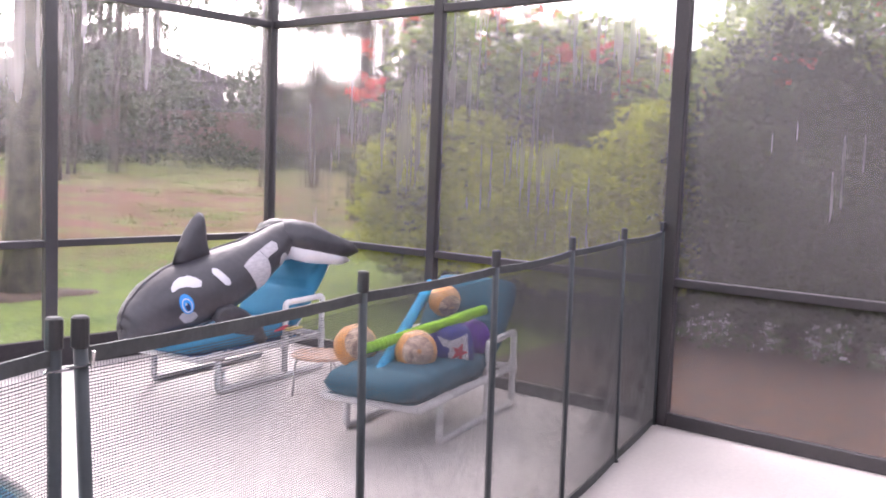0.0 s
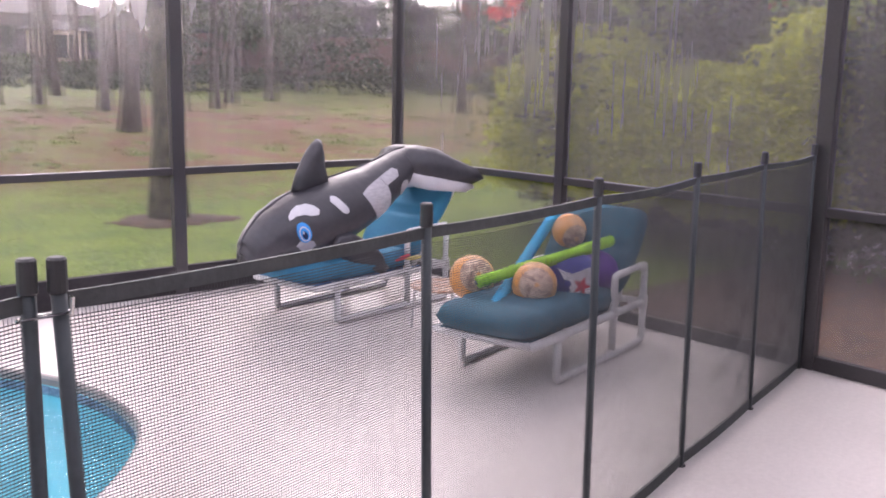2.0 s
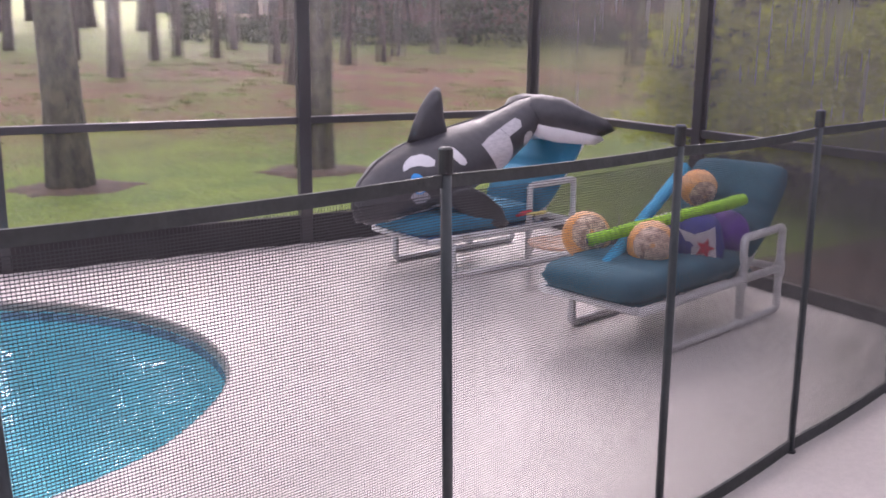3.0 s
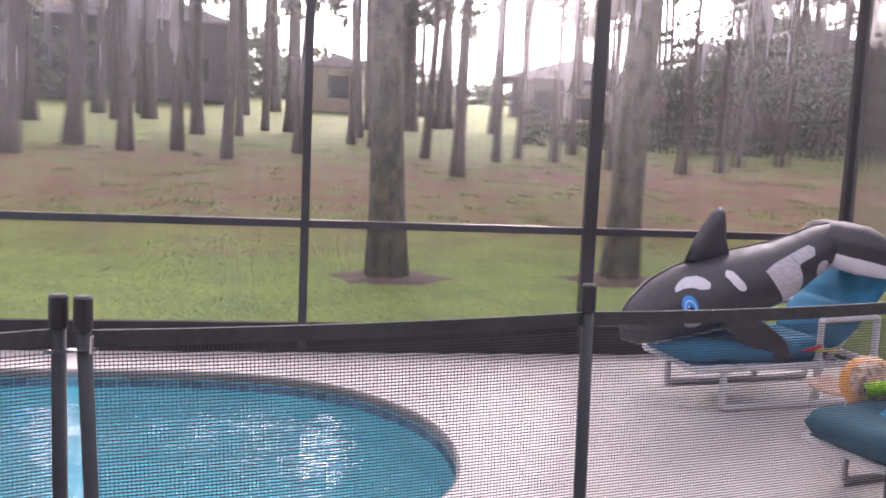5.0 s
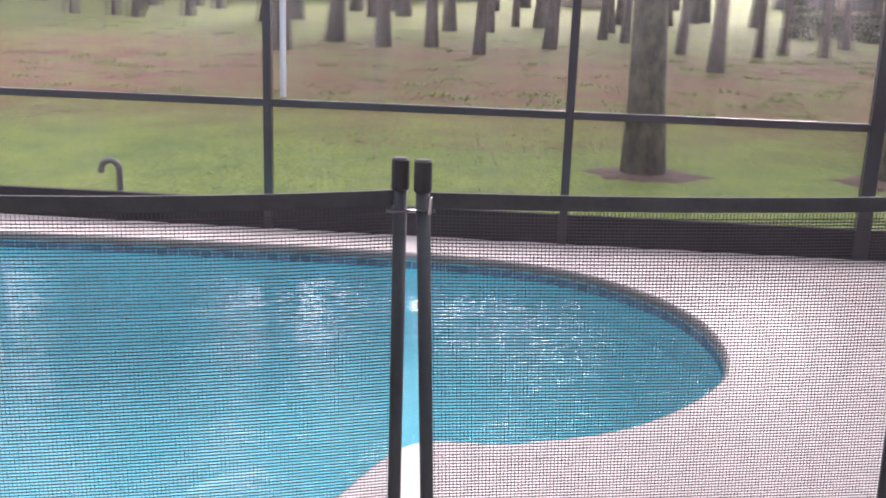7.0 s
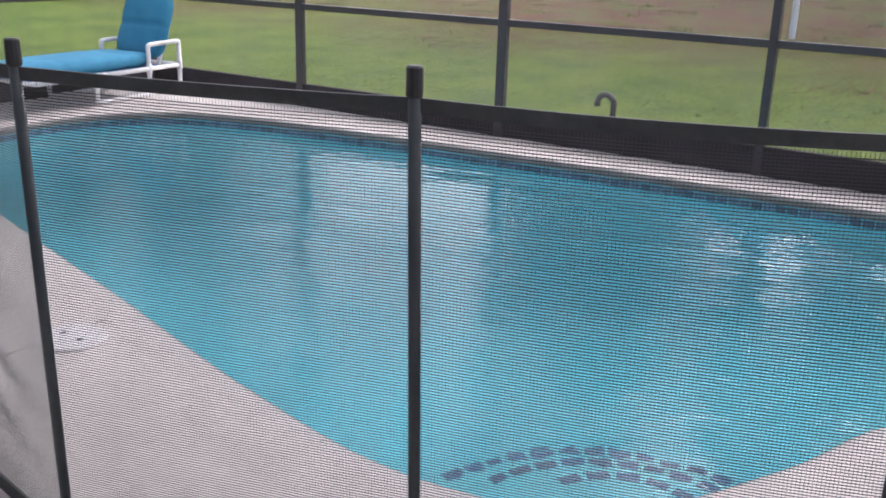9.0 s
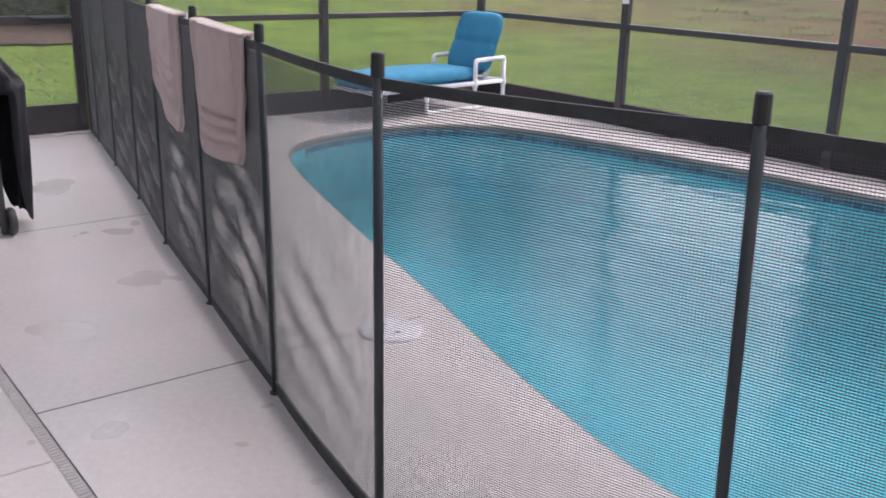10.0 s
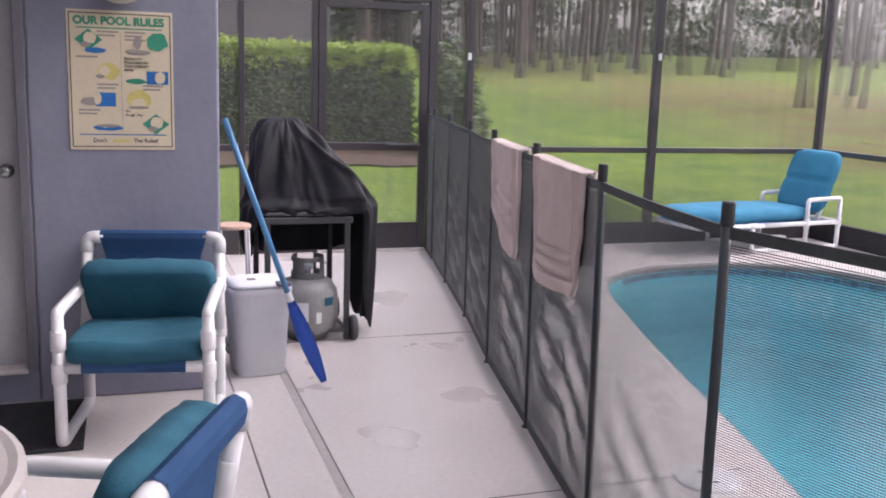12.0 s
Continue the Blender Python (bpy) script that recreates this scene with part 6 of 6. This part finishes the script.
def towel(a, b, s0, s1, drop, slant, label):
    """A bath mat hung over the fence top between two poles."""
    A, B = Vector((*a, 0)), Vector((*b, 0))
    u = (B - A).normalized()
    L = (B - A).length
    out = Vector((u.y, -u.x, 0))
    if out.y > 0:
        out = -out
    e = empty("bath_mat", label=label, category="bath mat", group="bath mats on the fence")
    # woven border lines run round the mat, sunk into the pile
    bm = bmesh.new()
    n, k = 120, 110
    rows, inner = [], []
    for i in range(n + 1):
        f = i / n
        s = s0 + (s1 - s0) * f
        side = max(0.0, abs(2 * f - 1) - 0.78) / 0.22
        row, under = [], []
        for j in range(k + 1):
            t = -0.75 + 1.75 * j / k                # below 0: pool side, 0: over the top, above 0: patio side
            length = (drop + slant * f) * (1 - 0.12 * side ** 2)
            edge = min(f, 1 - f) * (s1 - s0) * L
            low = (1 - abs(t)) * drop if t > 0 else 1.0
            near = min(edge, low * 0.8)
            groove = sum(math.exp(-((near - q) / 0.008) ** 2) for q in (0.05, 0.095)) if t > 0.06 else 0.0
            if t > 0.06:
                groove += math.exp(-((low - 0.17) / 0.009) ** 2) * (1 if edge > 0.095 else 0)
            round_off = max(0.0, 1 - edge / 0.012) ** 2
            fold = 0.010 * math.sin(f * 7 + drop * 9) * min(1, abs(t) * 2) + 0.005 * noise.noise((s * 8, t * 5, drop))
            puff = 0.028 - 0.016 * min(groove, 1.2) - 0.006 * round_off
            reach = 0.05
            if abs(t) > reach:
                off = math.copysign(puff, t) + fold
                z = 1.18 - (abs(t) - reach) * length
                back = math.copysign(0.009, t) + fold
            else:
                off = math.sin(t / reach * math.pi / 2) * puff + fold * abs(t) / reach
                z = 1.17 + 0.01 * math.cos(t / reach * math.pi / 2)
                back = math.sin(t / reach * math.pi / 2) * 0.009 + fold * abs(t) / reach
            taper = s if t <= 0 else s + (0.5 * (s0 + s1) - s) * 0.14 * t
            foot = A + u * (taper * L) + Vector((0, 0, z))
            row.append(bm.verts.new(foot + out * off))
            under.append(bm.verts.new(foot + out * back - Vector((0, 0, 0.011 if abs(t) <= reach else 0.0))))
        rows.append(row)
        inner.append(under)
    for sheet in (rows, inner):
        for r0, r1 in zip(sheet, sheet[1:]):
            for j in range(k):
                bm.faces.new((r0[j], r0[j + 1], r1[j + 1], r1[j]))
    for i in range(n):
        for j in (0, k):
            bm.faces.new((rows[i][j], rows[i + 1][j], inner[i + 1][j], inner[i][j]))
    for j in range(k):
        for i in (0, n):
            bm.faces.new((rows[i][j], rows[i][j + 1], inner[i][j + 1], inner[i][j]))
    bmesh.ops.recalc_face_normals(bm, faces=bm.faces)
    part("cloth", bm, TOWEL, e, smooth=True)


def build_grill():
    e = empty("covered_grill", pose(-5.36, 0.22, 0), "gas grill on a metal cart under a draped black cover", "grill")
    # cart: x towards the camera side, y across
    for x in (-0.24, 0.24):
        for y in (-0.22, 0.22):
            part("leg", cube((x - 0.015, y - 0.015, 0.0), (x + 0.015, y + 0.015, 0.7), 0.003, 1), CART, e)
    for z in (0.055, 0.72):
        for y in (-0.22, 0.22):
            part("cart_rail", bar([(-0.24, y, z), (0.24, y, z)], 0.011, 8), CART, e)
        for x in (-0.24, 0.24):
            part("cart_rail", bar([(x, -0.22, z), (x, 0.22, z)], 0.011, 8), CART, e)
    part("bottom_shelf", cube((-0.23, -0.21, 0.045), (0.0, 0.21, 0.057)), CART, e)
    w = part("wheel", lathe([(0.02, -0.018), (0.065, -0.018), (0.072, -0.008), (0.072, 0.008), (0.065, 0.018), (0.02, 0.018)], 22), CART, e, m=pose(0.26, 0.255, 0.072, 90, 0, 0))
    part("wheel", w.data, None, e, m=pose(-0.24, 0.255, 0.072, 90, 0, 0))
    # black sheet added for the darkness under the cover
    part("dark_backing", cube((-0.2, -0.2, 0.44), (-0.18, 0.2, 0.74)), COVER, e)
    part("front_bar", cube((0.235, -0.25, 0.665), (0.258, 0.25, 0.7), 0.004, 1), CART, e)
    # cover: a draped dome with folds, long at the sides and open in front
    bm = bmesh.new()
    nt, nz = 160, 48
    rows = []
    for i in range(nz + 1):
        f = i / nz
        row = []
        for j in range(nt):
            a = 2 * math.pi * j / nt
            cx, cy = math.cos(a), math.sin(a)
            sq = 1 / max(abs(cx), abs(cy)) ** 0.7
            right, left, back = max(0, cy), max(0, -cy), max(0, -cx)
            drop = min(1, max(0, (right - 0.72) / 0.2))
            fall = min(1, max(0, (left - 0.76) / 0.16))
            hem = 0.715 + 0.02 * noise.noise((cx * 12, cy * 12, 4)) - 0.67 * drop * drop * (3 - 2 * drop) - 0.24 * fall - 0.27 * min(1, back * 1.6) * (1 - drop) * (1 - fall)
            shelf = 0.275 + 0.12 * right ** 3 + 0.02 * left
            if f < 0.55:                      # over the lid
                g = f / 0.55
                rad, z = 0.05 + 0.2 * g ** (0.68 - 0.22 * left) + 0.08 * right * g ** 1.4, 1.225 - 0.42 * g ** (1.05 + 0.25 * left)
            elif f < 0.72:                    # over the shelves
                g = (f - 0.55) / 0.17
                rad, z = 0.25 + 0.08 * right + (shelf - 0.25 - 0.08 * right) * g, 0.805 - 0.055 * g
            else:                             # hanging hem
                g = (f - 0.72) / 0.28
                rad, z = shelf + 0.01 * math.sin(a * 17) * g - 0.03 * g * g, 0.75 + (hem - 0.75) * g
            fold = 0.011 * (1 - abs(math.sin(a * 3.5 + 2.6 * f))) ** 2 * math.sin(min(1, f * 1.6) * math.pi) + 0.03 * noise.noise((cx * 2.2, cy * 2.2, f * 2.5)) + 0.012 * noise.noise((cx * 7, cy * 7, f * 6))
            for a0, a1, hgt in ((0.15, 1.25, 0.03), (0.75, 1.5, 0.022), (-0.5, -0.9, 0.018), (-1.2, -1.5, 0.02)):
                lie = (a if a < math.pi else a - 2 * math.pi) - (a0 + (a1 - a0) * min(1, f / 0.6))
                fold += hgt * (math.exp(-(lie / 0.09) ** 2) - 0.6 * math.exp(-((lie - 0.2) / 0.12) ** 2)) * math.sin(min(1, f * 1.25) * math.pi)
            rr = (rad + fold) * sq
            row.append(bm.verts.new((rr * cx * 0.95, rr * cy * 1.12 - 0.085 * (1 - min(1, f * 1.7)), z + 0.015 * noise.noise((cx * 4, cy * 4, f * 5)))))
        rows.append(row)
    for r0, r1 in zip(rows, rows[1:]):
        for j in range(nt):
            bm.faces.new((r0[j], r1[j], r1[(j + 1) % nt], r0[(j + 1) % nt]))
    bm.faces.new(rows[0])
    bmesh.ops.recalc_face_normals(bm, faces=bm.faces)
    part("cover", bm, COVER, e, "crumpled black vinyl cover", smooth=True)
    # gas bottle on the floor under the cart
    t = empty("propane_tank", pose(-5.23, 0.24, 0.0) @ Matrix.Diagonal((1.12, 1.12, 1.04, 1.0)), "grey steel propane tank with a collar", "propane tank")
    part("body", lathe([(0.10, 0.0), (0.10, 0.03), (0.135, 0.05), (0.152, 0.10), (0.154, 0.20), (0.148, 0.265), (0.12, 0.315), (0.06, 0.34), (0.02, 0.345)], 32), TANK, t, smooth=True)
    bm = bmesh.new()
    n = 26
    vs = []
    for k in range(n + 1):
        a = radians(-150 + 300 * k / n)
        vs.append([bm.verts.new((r * math.cos(a), r * math.sin(a), z)) for r, z in ((0.083, 0.325), (0.083, 0.365), (0.083, 0.425), (0.08, 0.45))])
    for k in range(n):
        for q in range(3):
            if q == 1 and (k % 9) in (2, 3, 4, 5, 6):
                continue
            bm.faces.new((vs[k][q], vs[k + 1][q], vs[k + 1][q + 1], vs[k][q + 1]))
    bmesh.ops.solidify(bm, geom=bm.faces[:], thickness=0.008)
    part("collar", bm, TANK, t)
    part("valve", lathe([(0.018, 0.34), (0.018, 0.375), (0.03, 0.38), (0.03, 0.40), (0.008, 0.405)], 12), BIN, t)
    for (a0, a1, z0, z1, mt) in ((-38, -8, 0.12, 0.225, BIN), (22, 44, 0.2, 0.245, TEAL), (6, 16, 0.11, 0.17, PVC)):
        bm = bmesh.new()
        q = [[bm.verts.new((0.1555 * math.cos(radians(a0 + (a1 - a0) * k / 8)), 0.1555 * math.sin(radians(a0 + (a1 - a0) * k / 8)), z)) for z in (z0, z1)] for k in range(9)]
        for r0, r1 in zip(q, q[1:]):
            bm.faces.new((r0[0], r1[0], r1[1], r0[1]))
        part("sticker", bm, mt, t)


def build_corner():
    b = empty("waste_bin", pose(-4.66, -0.115, 0, 0, 0, 8), "white plastic bin with a swing lid, scuffed", "waste bin")
    bm = bmesh.new()
    rings = []
    for z, sx, sy in ((0.0, 0.105, 0.115), (0.008, 0.112, 0.122), (0.41, 0.135, 0.148), (0.415, 0.142, 0.155), (0.445, 0.142, 0.155)):
        rings.append([bm.verts.new((sx * math.copysign(abs(math.cos(t)) ** 0.45, math.cos(t)), sy * math.copysign(abs(math.sin(t)) ** 0.45, math.sin(t)), z)) for t in (2 * math.pi * k / 40 for k in range(40))])
    for r0, r1 in zip(rings, rings[1:]):
        for k in range(40):
            bm.faces.new((r0[k], r0[(k + 1) % 40], r1[(k + 1) % 40], r1[k]))
    bm.faces.new(rings[0][::-1])
    part("body", bm, BIN, b, smooth=True)
    part("lid", pad(0.275, 0.30, 0.05, 0.5, 12, 12, (), 9), BIN, b, "domed white lid", smooth=True, m=pose(0, 0, 0.452))
    part("vent", cube((0.02, -0.06, 0.4725), (0.05, -0.02, 0.4775)), INKK, b)
    part("handle_clip", cube((0.10, 0.06, 0.455), (0.16, 0.13, 0.475), 0.006), TRIM, b)
    n = empty("skimmer_net", label="blue leaf skimmer on a long pole leaning on the wall corner", category="skimmer net")
    top, neck, tip = Vector((-4.44, -0.285, 1.26)), Vector((-4.45, 0.015, 0.40)), Vector((-4.37, 0.165, 0.012))
    part("pole", bar([top, neck], 0.014, 10), POLEB, n, "blue aluminium pole", smooth=True)
    part("socket", bar([neck + (top - neck) * 0.05, neck], [0.018, 0.02], 10), PVC, n)
    d = tip - neck
    side = d.cross(Vector((1, 0, 0.2))).normalized()
    bm = bmesh.new()
    vs = []
    for k in range(13):
        f = k / 12
        wd = 0.012 + 0.026 * math.sin(math.pi * min(1, f * 0.92 + 0.06)) ** 0.8
        c = neck + d * f
        vs.append([bm.verts.new(c + side * wd), bm.verts.new(c + Vector((0.014, 0, 0.004))), bm.verts.new(c - side * wd)])
    for r0, r1 in zip(vs, vs[1:]):
        for q in (0, 1):
            bm.faces.new((r0[q], r1[q], r1[q + 1], r0[q + 1]))
    bmesh.ops.solidify(bm, geom=bm.faces[:], thickness=0.012)
    part("blade", bm, NETB, n, "royal blue plastic skimmer head", smooth=True)
    s = empty("stool", pose(-5.02, -0.19, 0), "small folding stool with a light wood top", "stool")
    part("seat", lathe([(0.088, 0.667), (0.092, 0.672), (0.092, 0.683), (0.085, 0.687), (0.01, 0.687)], 26), WOODT, s)
    for a, q in (((0.06, -0.07), (0.08, -0.09)), ((0.06, 0.07), (0.08, 0.09)), ((-0.06, 0.07), (-0.08, 0.09)), ((-0.06, -0.07), (-0.08, -0.09))):
        part("leg", bar([(*a, 0.664), (*q, 0.0)], 0.008, 8), PVC, s)
    h = part("garden_hose", bar([(-4.92 + 0.17 * math.cos(t) * (1 + 0.02 * t), -0.14 + 0.10 * math.sin(t), 0.012 + 0.006 * t) for t in (k * 0.42 for k in range(34))], 0.009, 8), PIPEG, smooth=True)
    tagged(h, "coiled dark hose on the wet concrete", "hose")
    m = part("door_mat", cube((-4.38, -2.0, 0.0), (-3.79, -0.9, 0.014), 0.004), MATBLK)
    tagged(m, "black rubber-backed door mat on the patio", "door mat")
    g = empty("vent_pipe", pose(-3.02, 6.3, -0.08), "dark grey gooseneck vent pipe on the lawn", "vent pipe")
    part("pipe", bar([(0, 0, 0), (0, 0, 0.33)] + [(-0.07 + 0.07 * math.cos(t), 0, 0.34 + 0.07 * math.sin(t)) for t in (radians(15 * k) for k in range(1, 13))] + [(-0.14, 0, 0.315)], 0.024, 12), PIPEG, g, smooth=True)
    part("collar", lathe([(0.035, 0.0), (0.035, 0.02), (0.022, 0.03)], 14), PIPEG, g)


def build_poster():
    """Rules board on the stucco: y runs from the viewer's left to right, z up."""
    x = WX + 0.004
    e = empty("rules_board", label="faded cream pool rules poster with green heading", category="poster")
    y0, y1, z0, z1 = -0.935, -0.505, 1.12, 1.71
    part("board", cube((WX, y0, z0), (x, y1, z1), 0.001, 1), PAPER, e)
    W, H = y1 - y0, z1 - z0
    def flat(u0, v0, u1, v1, material, nm="print", lift=0.0006):
        part(nm, cube((x, y0 + u0 * W, z1 - v1 * H), (x + lift, y0 + u1 * W, z1 - v0 * H)), material, e)
    def poly(pts, material, lift=0.0012, nm="picture"):
        bm = bmesh.new()
        bm.faces.new([bm.verts.new((x + lift, y0 + u * W, z1 - v * H)) for u, v in pts])
        part(nm, bm, material, e)
    def blob(u, v, ru, rv, material, lift=0.0015, seed=0):
        poly([(u + ru * math.cos(t) * (1 + 0.3 * noise.noise((math.cos(t) * 2 + seed, math.sin(t) * 2, 0))), v + rv * math.sin(t) * (1 + 0.3 * noise.noise((math.cos(t) * 2, math.sin(t) * 2 + seed, 3)))) for t in (2 * math.pi * k / 16 for k in range(16))], material, lift)
    for a in ((0.02, 0.02, 0.03, 0.98), (0.97, 0.02, 0.98, 0.98), (0.03, 0.02, 0.97, 0.027), (0.03, 0.973, 0.97, 0.98)):
        flat(*a, INKK, "border")
    flat(0.09, 0.122, 0.9, 0.131, INKG); flat(0.09, 0.885, 0.92, 0.893, INKB)
    flat(0.497, 0.15, 0.501, 0.87, INKGREY)
    def words(t, u, v, size, material, align='CENTER', bold=0.0):
        me = text_mesh(t, size, material, align, bold)
        part("lettering", me, None, e, m=pose(x + 0.0012, y0 + u * W, z1 - v * H, 90, 0, 90))
    words("OUR POOL RULES", 0.49, 0.1, 0.0455, INKG, bold=0.0021)
    words("Don't", 0.28, 0.945, 0.024, INKK, bold=0.0005)
    words("The Rules!", 0.72, 0.945, 0.024, INKK, bold=0.0005)
    flat(0.4, 0.925, 0.56, 0.945, INKY)
    for u, v, n in ((0.28, 0.145, 2), (0.54, 0.145, 3), (0.08, 0.325, 1), (0.27, 0.52, 2), (0.7, 0.525, 2), (0.09, 0.705, 2)):
        for k in range(n):
            flat(u, v + k * 0.026, u + 0.2 - 0.03 * (k % 2), v + k * 0.026 + 0.013, INKGREY, "ink_line")
    for k, line in enumerate(("Parents Are", "Responsible For", "Their Children's", "Safety")):
        words(line, 0.53, 0.345 + 0.027 * k, 0.0155, INKK, 'LEFT', 0.0002)
    words("No", 0.53, 0.725, 0.0155, INKK, 'LEFT', 0.0002)
    words("Rough Play!", 0.53, 0.752, 0.0155, INKK, 'LEFT', 0.0002)
    for u, v in ((0.2, 0.21), (0.82, 0.81)):
        poly([(u - 0.13, v), (u, v - 0.075), (u + 0.13, v), (u, v + 0.075)], INKG)
        blob(u + 0.01, v - 0.01, 0.06, 0.045, PAPER, 0.002, u * 9)
        blob(u - 0.03, v + 0.035, 0.05, 0.02, INKGREY, 0.0024, 3)
    blob(0.26, 0.285, 0.1, 0.02, INKB, seed=2)
    blob(0.85, 0.215, 0.1, 0.065, INKG, seed=4); blob(0.66, 0.29, 0.12, 0.02, INKGREY, seed=5); blob(0.66, 0.22, 0.04, 0.05, INKGREY, seed=8)
    blob(0.38, 0.43, 0.11, 0.06, INKY, seed=6); blob(0.34, 0.43, 0.05, 0.04, PAPER, 0.002, 7); blob(0.3, 0.47, 0.04, 0.015, INKGREY, 0.0024, 7)
    flat(0.74, 0.425, 0.95, 0.52, INKB); blob(0.64, 0.50, 0.1, 0.02, INKG, seed=9); blob(0.87, 0.47, 0.05, 0.045, PAPER, 0.002, 1)
    flat(0.25, 0.585, 0.44, 0.685, INKB); blob(0.2, 0.65, 0.09, 0.03, INKGREY, seed=1); blob(0.27, 0.63, 0.035, 0.045, PAPER, 0.002, 2)
    blob(0.66, 0.63, 0.12, 0.075, INKY, seed=3); blob(0.66, 0.66, 0.07, 0.035, PAPER, 0.002, 4); blob(0.66, 0.69, 0.1, 0.01, INKGREY, 0.0024, 4)
    blob(0.36, 0.84, 0.14, 0.02, INKB, seed=5); blob(0.33, 0.80, 0.05, 0.04, PAPER, 0.002, 6); blob(0.36, 0.825, 0.12, 0.012, INKGREY, 0.0022, 6)


lounger(pose(2.65, 4.38, 0, 0, 0, 9), 0.24, BLUEC, "white pipe sun lounger with a blue cushion under the orca float", back_angle=50, back_len=0.66, arm=0.52)
lounger(pose(2.85, 2.71, 0, 0, 0, 14), 0.31, TEAL, "white pipe sun lounger with a teal cushion holding balls", back_angle=52, back_len=0.6)
lounger(pose(-7.07, 4.57, 0, 0, 0, 97), 0.68, BLUEC, "white pipe sun lounger with a sky-blue cushion, empty", back_angle=68, back_len=0.62, shift=0.07)
build_orca()
build_toys()
side_table()
patio_chair(pose(-4.31, -0.89, 0, 0, 0, -10), "white pipe patio chair with teal cushions against the stucco wall")
patio_chair(pose(-2.15, -0.53, 0, 0, 0, 246) , "white pipe patio chair with teal cushions, back to the pool", lift=0.095)
patio_table()
towel(FENCE[10], FENCE[9], 0.04, 0.84, 0.53, -0.06, "beige ribbed bath mat hung over the pool fence")
towel(FENCE[11], FENCE[10], 0.06, 0.76, 0.38, 0.17, "beige ribbed bath mat hung askew over the pool fence")
build_grill()
build_corner()
build_poster()

pool_tiles(pool, step_centre)
